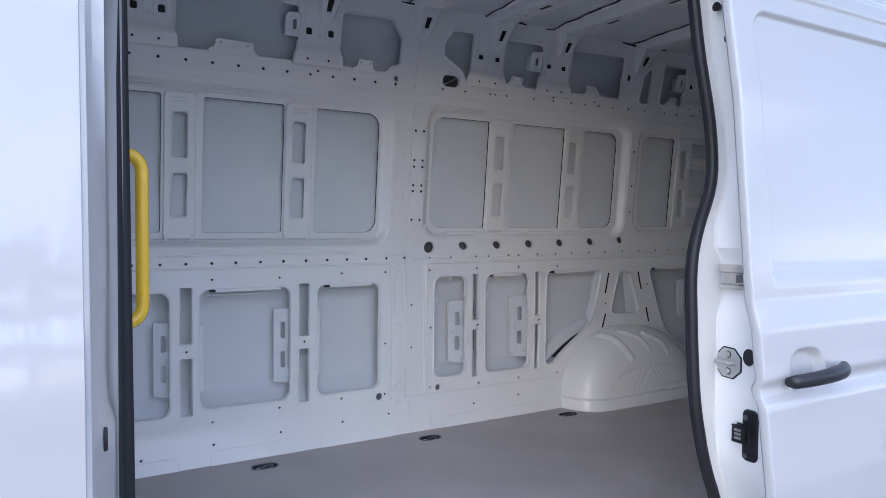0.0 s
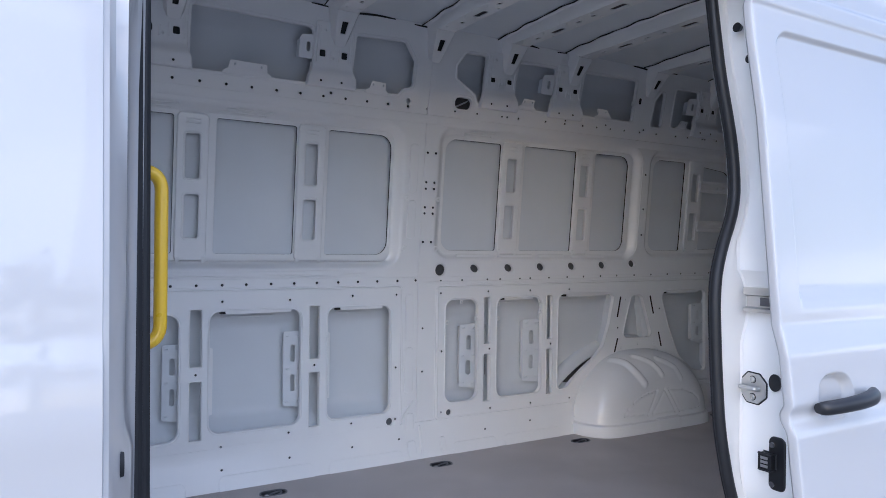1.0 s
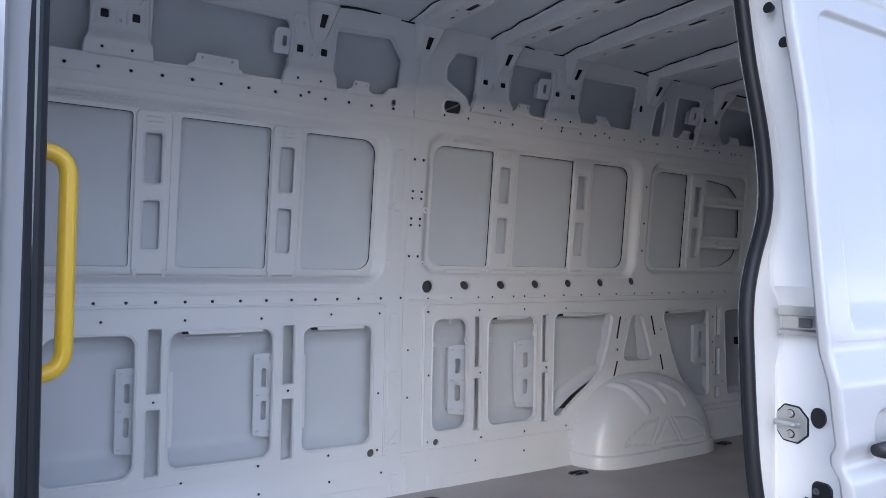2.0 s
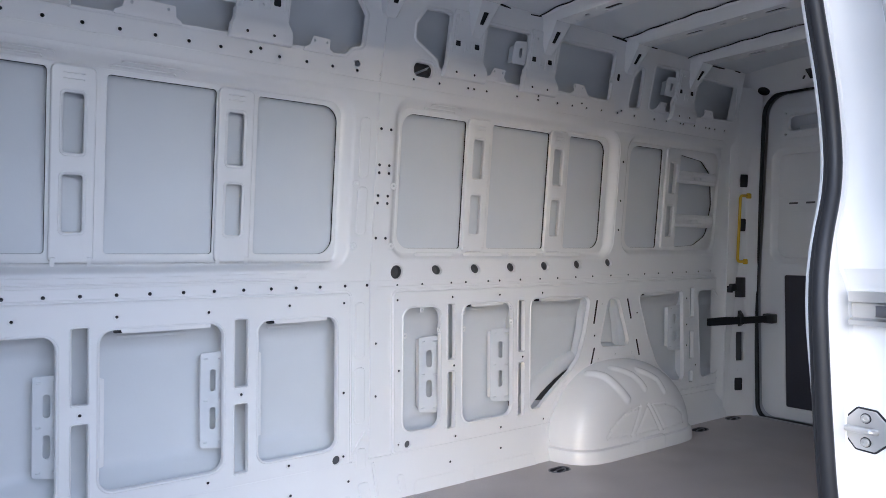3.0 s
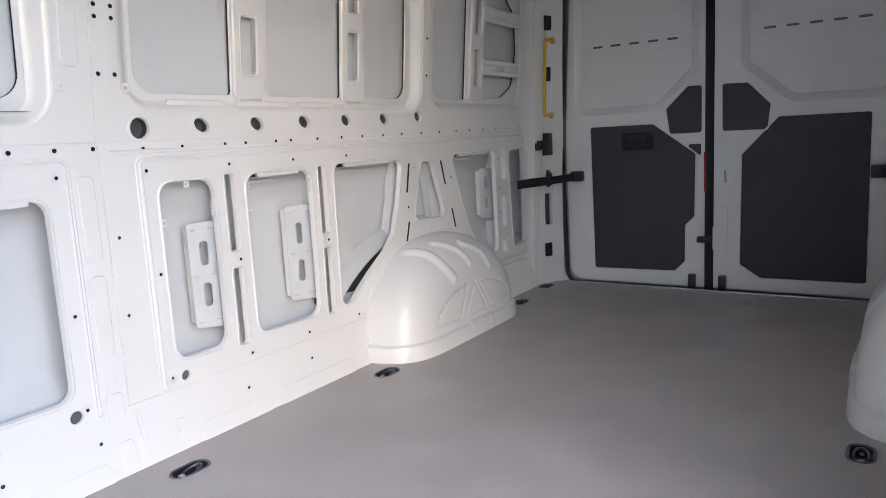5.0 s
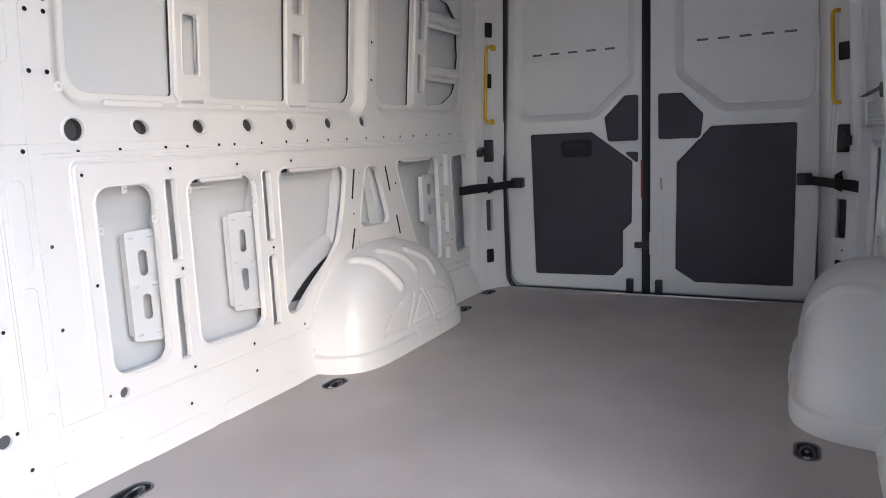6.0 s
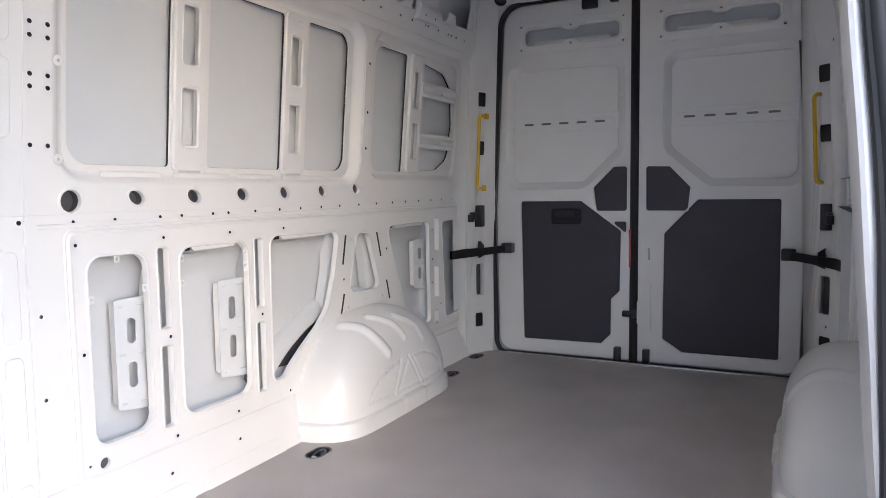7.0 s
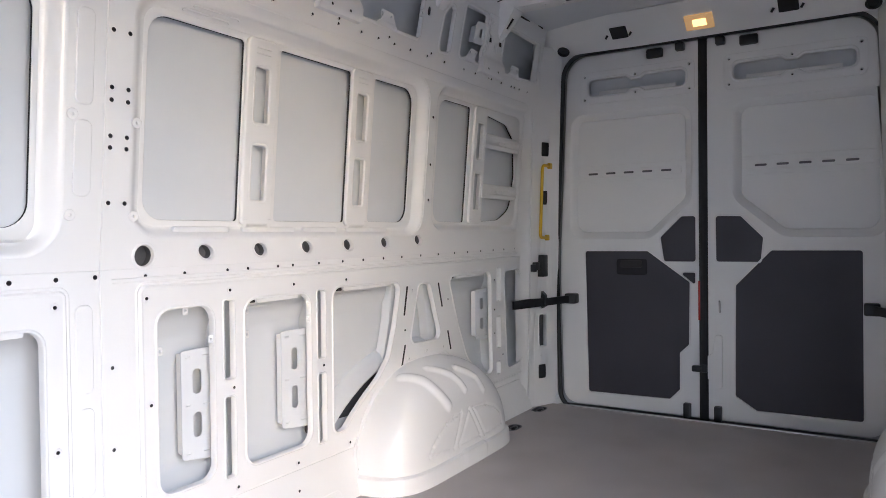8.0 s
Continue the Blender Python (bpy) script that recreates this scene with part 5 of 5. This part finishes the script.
def check_strap(s):
    t = thing("door_check", "black door check strap bridging pillar and rear door", "door check", "door checks")
    pts = [(2.285, 0.905, 0.571), (2.40, 0.872, 0.574), (2.50, 0.79, 0.58), (2.635, 0.70, 0.59)]
    pts = [(x, s * y - (0.03 if s < 0 and x < 2.55 else 0.0), z) for x, y, z in pts]
    rings = []
    for p, h in zip(pts, (0.022, 0.024, 0.02, 0.02)):
        rings.append([(p[0], p[1] - 0.006, p[2] - h), (p[0], p[1] + 0.006, p[2] - h), (p[0], p[1] + 0.006, p[2] + h), (p[0], p[1] - 0.006, p[2] + h)])
    part("strap", loft_bm(rings, cap_first=True, cap_last=True), PLASTIC, t)
    part("door_bracket", box_bm((2.60, s * 0.715 - 0.035, 0.562), (2.66, s * 0.715 + 0.03, 0.618), 0.008), PLASTIC, t)
    c = post(0.5, 0.585, 0.012)
    c.y = s * near_side(s, c.x, c.y)
    part("guide", loft_bm([[(c.x + dx, s * c.y + 0.0, c.z + dz) for dx, dz in ((-0.016, -0.045), (0.016, -0.045), (0.026, 0.0), (0.016, 0.05), (-0.016, 0.05), (-0.026, 0.0))], [(c.x + dx - 0.02, s * (c.y - 0.03), c.z + dz) for dx, dz in ((-0.012, -0.03), (0.012, -0.03), (0.02, 0.0), (0.012, 0.03), (-0.012, 0.03), (-0.02, 0.0))]], cap_first=True, cap_last=True), PLASTIC, t)
    return t


def pillar_latch(s):
    t = thing("pillar_latch", "black plastic latch block on the rear pillar", "latch", "pillar latches")
    c = post(0.54, 0.775, 0.004)
    c.y = s * near_side(s, c.x, c.y)
    part("back_plate", box_bm((c.x - 0.03, s * c.y - 0.024, c.z - 0.06), (c.x + 0.022, s * c.y + 0.024, c.z + 0.06), 0.005), PLASTIC, t)
    part("arm", box_bm((c.x - 0.085, s * c.y - 0.012 + s * 0.012, c.z - 0.022), (c.x - 0.028, s * c.y + 0.012 + s * 0.012, c.z + 0.022), 0.005), PLASTIC, t)
    part("stop", box_bm((c.x - 0.1, s * c.y - 0.016 + s * 0.012, c.z - 0.03), (c.x - 0.08, s * c.y + 0.016 + s * 0.012, c.z + 0.01), 0.004), RUBBER, t)
    return t


for s in (1, -1):
    rear_handle(s)
    check_strap(s)
    pillar_latch(s)

# interior lamp on the rear header
lamp = thing("interior_light", "lit warm rectangular interior lamp over the rear doors", "lamp")
part("housing", loft_bm([[header(u, v, w) for u, v in rr(-0.066 - g, 0.24 - 4 * g, 0.066 + g, 0.62 + 4 * g, 0.01)] for g, w in ((0.0, 0.0), (0.0, 0.012), (-0.006, 0.014))], cap_last=True), LENS, lamp, "pale translucent lamp lens")
part("bulb", loft_bm([[header(u, v, w) for u, v in rr(-0.034 - g, 0.34 - 4 * g, 0.03 + g, 0.53 + 4 * g, 0.014)] for g, w in ((0.0, 0.0145), (-0.006, 0.018))], cap_last=True), BULB, lamp, "glowing warm bulb window")

# ---- side door opening ----
side = thing("wall_south_frame", "white painted frame of the sliding door opening", "door frame", kind="structure")


def spread(line, n):
    """Points at even heights along a line of (z, a, b...), softened."""
    zs = [p[0] for p in line]
    out = []
    for k in range(n + 1):
        z = zs[0] + (zs[-1] - zs[0]) * k / n
        out.append((z, *[sum(np.interp(z + d, zs, [p[c] for p in line]) for d in (-0.05, -0.025, 0, 0.025, 0.05)) / 5 for c in range(1, len(line[0]))]))
    return out


# rear jamb: seal line x, outer edge x
rear_edge = [(-0.12, 0.12), (0.1, 0.1), (0.236, 0.061), (0.38, 0.0), (0.547, -0.036), (0.9, -0.048), (1.0, -0.025), (1.133, 0.045), (1.25, 0.044), (1.337, 0.03), (1.5, -0.005), (1.638, -0.022), (1.75, -0.032), (1.82, -0.036)]
body_y = [(-0.3, -1.0), (0.37, -1.005), (0.6, -1.0), (0.85, -0.985), (1.34, -0.94), (1.6, -0.905), (1.9, -0.86), (2.05, -0.8)]


def outer_y(z):
    return float(np.interp(z, [p[0] for p in body_y], [p[1] for p in body_y]))


def soft_step(a, b, v):
    """0 before a, 1 past b, whichever way they lie."""
    k = max(0.0, min(1.0, (v - a) / (b - a)))
    return k * k * (3 - 2 * k)


def lean(z):
    """How far the opening leans in over the height of the belt."""
    return max(0.0, outer_y(z) + 0.994)


def seal_line(n):
    return [(z, x + 0.37 * lean(z), 0.68 * lean(z)) for z, x in spread(rear_edge, n)]


def lip_height(z):
    """How far in the pillar's folded edge stands, less towards the floor."""
    return float(np.interp(z, (0.2, 0.3, 0.43, 0.5, 0.58, 0.7, 0.85), (-0.859, -0.853, -0.844, -0.836, -0.828, -0.821, -0.815)))


def seal_drop(z):
    """How far the seal swings outwards towards the sill."""
    return float(np.interp(z, (0.3, 0.45, 0.58, 0.7), (-0.016, -0.011, -0.006, 0.0)))


JX = 0.01
rows = []
for z, x0, dy in seal_line(70):
    yo, x = outer_y(z), x0 - 0.03
    pocket = 0.03 * soft_step(0.75, 0.85, z) * soft_step(0.945, 0.925, z)
    jz = max(JX, x + 0.035) + pocket
    drop = seal_drop(z) + dy
    yj = min(-0.846, lip_height(z) - 0.006) + dy
    rows.append([(x - 0.012, -0.834 + drop, z), (x - 0.024, -0.847 + drop, z), (x - 0.008, -0.849 + drop, z), (min(jz, x + 0.02), min(yj, -0.85 + drop), z), (jz - 0.006, yj + 0.003, z), (jz, yj - 0.002, z), (jz, -0.9 + dy, z), (max(x + 0.02, JX) + pocket, yo + 0.03, z), (JX + 0.005, yo + 0.008, z), (JX + 0.02, yo, z), (JX + 0.07, yo, z)])
# same white as the front jamb, brighter here: light put into the colour
part("rear_jamb", loft_bm(rows, closed=False), PAINT, side, "white painted rear door jamb")
part("rear_seal", tube_bm([(x - 0.059, -0.8495 + seal_drop(z) + dy, z) for z, x, dy in seal_line(60)], 0.0145, 14), RUBBER, side, "black rubber door seal")
part("rear_seal_lip", tube_bm([(x - 0.061, -0.838 + seal_drop(z) + dy, z) for z, x, dy in seal_line(60)], 0.008, 10), RUBBER, side, "black rubber door seal")
# inner side of the pillar
rows = []
for z, x, dy in seal_line(40):
    lip_y = lip_height(z) + dy
    rows.append([(x - 0.05, -0.852 + seal_drop(z) + dy, z), (x - 0.052, lip_y - 0.008, z), (x - 0.047, lip_y - 0.002, z), (x - 0.03, lip_y, z), (x + 0.03, lip_y + 0.001, z), (x + 0.12, lip_y - 0.002, z), (x + 0.17, -0.88 + dy, z), (x + 0.19, -0.95 + 0.6 * dy, z)])
part("pillar_inside", loft_bm(rows, closed=False), PAINT, side)
# body side behind the sliding door
rows = [[(x, outer_y(z), z) for z in np.linspace(-0.3, 2.05, 40)] for x in (0.07, 0.8, 1.6, 2.74)]
part("body_side", loft_bm(rows, closed=False), OUTER, side, "white painted body side")
# front jamb and the panel ahead of it
FX = -1.5
rows = []
for z in np.linspace(-0.3, 1.85, 44):
    yo = outer_y(z) + 0.0
    dip = 0.008 if 0.72 < z < 1.36 else 0.0
    rows.append([(FX + 0.012, -0.80, z), (FX + 0.006, -0.835, z), (FX - 0.006, -0.85, z), (FX - 0.01 - dip, -0.87, z), (FX - 0.018 - dip, -0.905, z), (FX - 0.028, -0.92, z), (FX - 0.045, yo + 0.02, z), (FX - 0.055, yo + 0.004, z), (FX - 0.065, yo, z), (FX - 0.09, yo + 0.004, z)])
# same white as the rear jamb, greyer here: shade put into the colour
part("front_jamb", loft_bm(rows, closed=False), OUTER, side, "white painted front door jamb")
for dx, dy, r in ((0.007, -0.815, 0.014), (-0.009, -0.833, 0.016)):
    part("front_seal", tube_bm([(FX + dx - 0.008 * (z - 1.0), dy, z) for z in np.linspace(-0.12, 1.83, 30)], r, 10), RUBBER, side, "black rubber door seal")
b = bmesh.new()
bmesh.ops.create_cone(b, cap_ends=True, segments=14, radius1=0.013, radius2=0.012, depth=0.006, matrix=Matrix.Translation((FX - 0.033, -0.94, 0.69)) @ Matrix.Rotation(radians(90), 4, "Y") @ Matrix.Diagonal((1.5, 0.6, 1, 1)))
part("jamb_plug", b, RUBBER, side, "dark oval plug")
# ahead: the body side panel with its raised feature line
front_line = [(-0.3, 0.0), (0.3, -0.002), (0.6, 0.0), (0.76, 0.004), (0.79, 0.012), (0.815, 0.008), (0.84, -0.004), (0.9, 0.0), (2.05, 0.0)]
rows = [[(x, outer_y(z) + (0.004 if x > FX - 0.062 else -0.002 - d), z) for z, d in spread(front_line, 120)] for x in [FX - 0.061, FX - 0.064, *np.linspace(FX - 0.08, -3.0, 15)]]
panel = part("body_panel", loft_bm(rows, closed=False), OUTER, side, "glossy white painted body side panel")
# header over the opening and the step below
part("side_header", box_bm((FRONT, -0.87, 1.80), (0.1, -0.70, 2.02), 0.03), PAINT, side)
part("outer_header", loft_bm([[(x, outer_y(z), z) for z in np.linspace(1.8, 2.05, 8)] for x in (FX - 0.06, 0.1)], closed=False), OUTER, side)
part("sill_step", box_bm((FX, -1.0, -0.35), (0.12, -0.905, -0.02), 0.012), PLASTIC, side, "black plastic entry step")

# bulkhead and the wall ahead of the opening
bulk = part("wall_west", box_bm((FRONT - 0.04, -0.85, -0.05), (FRONT, 0.95, 2.06), 0.004), PAINT)
tagged(bulk, "light grey painted bulkhead behind the cab", "wall", kind="structure")
part("front_post", box_bm((FRONT, -0.80, -0.02), (FX, -0.765, 1.95), 0.01), PAINT, side)
rail("grab_handle", "yellow painted steel grab handle inside the side door", [(FRONT + 0.0, -0.76, 1.141), (-1.45, -0.73, 1.141), (-1.45, -0.73, 0.836), (FRONT + 0.0, -0.76, 0.836)], 0.0118, [(FRONT + 0.012, -0.757, 1.141), (FRONT + 0.012, -0.757, 0.836)])

# ---- fittings on the rear jamb ----
striker = thing("striker_plate", "bright steel lock striker plate with two screws on the door jamb", "striker plate")


def jamb(u, v, w):
    """On the jamb's face: u across, outwards; v up; w out of the face."""
    return Vector((JX - 0.004 - w, -u, v))


STRIKER = rounded([(0.845, 0.632), (0.862, 0.611), (0.895, 0.609), (0.918, 0.63), (0.918, 0.666), (0.898, 0.687), (0.865, 0.689), (0.845, 0.668)], 0.006)
# slightly larger black plate gives the striker a dark outline
plate("gasket", grown(STRIKER, 0.0034), [], RUBBER, striker, lambda u, v, w: jamb(u, v, w - 0.002), 0.0025, 0.0005, "thin black plate edging the striker")
plate("plate", STRIKER, [], STEEL, striker, jamb, 0.006, 0.0015)
part("pin", tube_bm(bend([jamb(0.848, 0.648, 0.0), jamb(0.85, 0.65, 0.012), jamb(0.894, 0.65, 0.012), jamb(0.898, 0.648, 0.0)], 0.006), 0.0065, 10), STEEL, striker)
for v in (0.626, 0.672):
    part("washer", loft_bm([[jamb(a, b, w) for a, b in disc(0.88, v, r, 16)] for r, w in ((0.0100, 0.0), (0.0097, 0.0012))], cap_last=True), RUBBER, striker, "thin dark disc round the screw")
    part("screw", loft_bm([[jamb(a, b, w) for a, b in disc(0.88, v, r, 14)] for r, w in ((0.0082, 0.001), (0.0079, 0.0045), (0.0068, 0.0055), (0.004, 0.0052), (0.0034, 0.003))], cap_last=True), STEEL, striker)
# jamb hole's shade drawn with a dark disc
b = bmesh.new()
bmesh.ops.create_cone(b, cap_ends=True, segments=18, radius1=0.019, radius2=0.017, depth=0.008, matrix=Matrix.Translation(jamb(0.946, 0.674, 0.0)) @ Matrix.Rotation(radians(90), 4, "Y") @ Matrix.Diagonal((1.2, 0.9, 1, 1)))
part("jamb_hole", b, RUBBER, side, "dark disc standing for the shade in a round jamb hole")
contact = thing("contact_block", "black electric contact block on the door jamb", "contact block")
plate("base", rr(0.928, 0.396, 0.975, 0.535, 0.016), [], PLASTIC, contact, jamb, 0.014, 0.004)
part("head", box_bm(jamb(0.922, 0.452, 0.028), jamb(0.952, 0.492, 0.006), 0.004), PLASTIC, contact)
for v in (0.415, 0.516):
    part("screw", loft_bm([[jamb(a, b, w) for a, b in disc(0.948, v, r, 10)] for r, w in ((0.0075, 0.013), (0.0065, 0.0165), (0.003, 0.0155))], cap_last=True), DARK_STEEL, contact)
for k in range(3):
    part("pin", box_bm(jamb(0.928, 0.459 + 0.0105 * k, 0.031), jamb(0.946, 0.4645 + 0.0105 * k, 0.026), 0.001), STEEL, contact)
roller = thing("rail_bracket", "bright steel roller rail in a recess of the jamb", "rail bracket")
part("rail", loft_bm([[jamb(u, v, w) for v, w in ((0.85, -0.034), (0.85, -0.002), (0.86, -0.002), (0.864, -0.018), (0.892, -0.018), (0.896, -0.002), (0.916, -0.002), (0.916, -0.034))] for u in (0.846, 0.96)], cap_first=True, cap_last=True), STEEL, roller)
part("stop", box_bm(jamb(0.895, 0.87, -0.008), jamb(0.92, 0.888, -0.02), 0.002), DARK_STEEL, roller)
for u, v in ((0.868, 1.525), (0.828, 1.618)):
    b = bmesh.new()
    bmesh.ops.create_cone(b, cap_ends=True, segments=12, radius1=0.013, radius2=0.009, depth=0.014, matrix=Matrix.Translation(jamb(u, v, 0.008)) @ Matrix.Rotation(radians(90), 4, "Y"))
    tagged(part("door_buffer", b, RUBBER), "black rubber door buffer on the jamb", "buffer", "door buffers")

# ---- sliding door, slid open ----
slide = thing("door_3", "glossy white sliding van door, slid fully open", "door", kind="structure")
SX0, SX1 = -0.12, 1.25
door_line = [(-0.25, -1.09), (0.2, -1.11), (0.39, -1.11), (0.5, -1.095), (0.585, -1.085), (0.612, -1.068), (0.63, -1.066), (0.65, -1.077), (0.69, -1.071), (0.77, -1.062), (0.80, -1.053), (0.835, -1.042), (0.86, -1.04), (1.1, -1.017), (1.34, -0.994), (1.44, -0.978), (1.54, -0.962), (1.628, -0.9515), (1.64, -0.9575), (1.652, -0.956), (1.682, -0.952), (1.694, -0.94), (1.74, -0.933), (1.85, -0.903)]
field = (-0.03, 0.90, 1.15, 1.572)


zs = sorted([*np.linspace(-0.25, 0.59, 90), *np.linspace(0.593, 0.75, 70), *np.linspace(0.756, 1.55, 90), *np.linspace(1.553, 1.76, 80), *np.linspace(1.77, 1.85, 8)])
xs = sorted([*np.linspace(SX0 + 0.008, 0.16, 120), *np.linspace(0.165, 1.08, 30), *np.linspace(1.085, SX1, 24)])
line_z, line_y = [p[0] for p in door_line], [p[1] for p in door_line]
rows = []
for x in xs:
    row = []
    for z in zs:
        y = sum(float(np.interp(z + d, line_z, line_y)) for d in (-0.006, -0.003, 0, 0.003, 0.006)) / 5
        x0, z0, x1, z1 = field
        # distance into the recessed field, with rounded upper corners
        dx, dz = max(x0 + 0.05 - x, x - x1 + 0.05, 0.0), max(z - z1 + 0.05, 0.0)
        inside = soft_step(-0.009, 0.009, 0.05 - math.hypot(dx, dz)) * soft_step(z0 - 0.03, z0 + 0.03, z)
        y += 0.012 * inside
        cup = 1 - abs((x - 0.06) / 0.076) ** 3 - ((z - 0.66) / 0.058) ** 2
        y += 0.024 * soft_step(0.0, 0.6, cup)
        row.append((x, y, z))
    rows.append(row)
edge = [[(SX0 + 0.02, r[1] + 0.032, r[2]) for r in rows[0]], [(SX0 + 0.004, r[1] + 0.028, r[2]) for r in rows[0]], [(SX0, r[1] + 0.022, r[2]) for r in rows[0]], [(SX0, r[1] + 0.008, r[2]) for r in rows[0]], [(SX0 + 0.003, r[1] + 0.002, r[2]) for r in rows[0]]]
part("door_skin", loft_bm(edge + rows, closed=False), OUTER, slide, "glossy white outer skin with a recessed field")
part("door_inside", loft_bm([[(x, r[1] + 0.032, r[2]) for r in rows[0]] for x in (SX0 + 0.02, SX1)], closed=False), PAINT, slide)
part("door_edge", loft_bm([[(SX1, r[1] + d, r[2]) for r in rows[-1]] for d in (0.0, 0.032)], closed=False), OUTER, slide)


def handle_ring(k):
    """Rings along the pull handle, thicker at the pivot end."""
    x = -0.045 + 0.232 * k
    lift = 0.012 + 0.033 * math.sin(math.pi * min(1, max(0, k))) ** 0.6
    c = Vector((x, -1.078 - lift, 0.643 + 0.012 * k + 0.004 * math.sin(math.pi * k)))
    end = min(1.0, 0.72 + 0.28 * math.sqrt(min(1.0, k / 0.05)), 0.72 + 0.28 * math.sqrt(min(1.0, (1 - k) / 0.05)))
    ry, rz = (0.014 + 0.004 * k) * end, (0.0165 + 0.005 * k) * end
    return [c + Vector((0, ry * math.cos(a), rz * math.sin(a))) for a in [2 * math.pi * j / 14 for j in range(14)]]


part("pull_handle", loft_bm([handle_ring(k / 48) for k in range(49)], cap_first=True, cap_last=True), PLASTIC, slide, "black plastic pull handle")
part("body_trim", loft_bm([[(x, outer_y(z), z) for z in np.linspace(-0.62, -0.3, 4)] for x in (-3.0, FX - 0.06)], closed=False), PLASTIC, side)


# ---- trees across the yard ----
def tree(x, y, tall, seed):
    rnd = random.Random(seed)
    t = thing("tree", "leafy green tree across the yard", "tree", "trees across the yard", at=(x, y, GROUND))
    rings = []
    for k in range(7):
        f = k / 6
        r = 0.22 * (1 - 0.7 * f)
        rings.append([(r * math.cos(a) + 0.15 * math.sin(2 * f), r * math.sin(a), f * tall * 0.7) for a in [2 * math.pi * j / 8 for j in range(8)]])
    trunk = loft_bm(rings, cap_last=True)
    for k in range(6):
        a, z = rnd.uniform(0, 6.28), tall * rnd.uniform(0.3, 0.6)
        tube_bm([(0.1, 0, z), (0.1 + 0.9 * math.cos(a), 0.9 * math.sin(a), z + 0.7), (0.1 + 1.6 * math.cos(a), 1.6 * math.sin(a), z + 1.6)], 0.06, 6, bm=trunk)
    part("trunk", trunk, BARK, t)
    clumps = [(rnd.gauss(0, tall * 0.17), rnd.gauss(0, tall * 0.17), tall * rnd.uniform(0.35, 0.98), rnd.uniform(0.5, 1.1)) for _ in range(26)]
    verts, faces = [], []
    for cx, cy, cz, cr in clumps:
        for _ in range(60):
            d = Vector((rnd.gauss(0, 1), rnd.gauss(0, 1), rnd.gauss(0, 0.8))).normalized() * cr * rnd.uniform(0.5, 1.0)
            c = Vector((cx, cy, cz)) + d
            u = Vector((rnd.gauss(0, 1), rnd.gauss(0, 1), rnd.gauss(0, 1))).normalized() * rnd.uniform(0.1, 0.2)
            v = u.orthogonal().normalized() * u.length * 0.7
            n = len(verts)
            verts += [c - u, c - v, c + u, c + v]
            faces.append((n, n + 1, n + 2, n + 3))
    mesh = bpy.data.meshes.new("crown")
    mesh.from_pydata([tuple(v) for v in verts], [], faces)
    link("crown", mesh, LEAF, t, smooth=False)


rnd = random.Random(5)
for k in range(9):
    tree(-26 + 8 * k + rnd.uniform(-2, 2), -34 + rnd.uniform(-3, 3), rnd.uniform(6.0, 9.5), k)
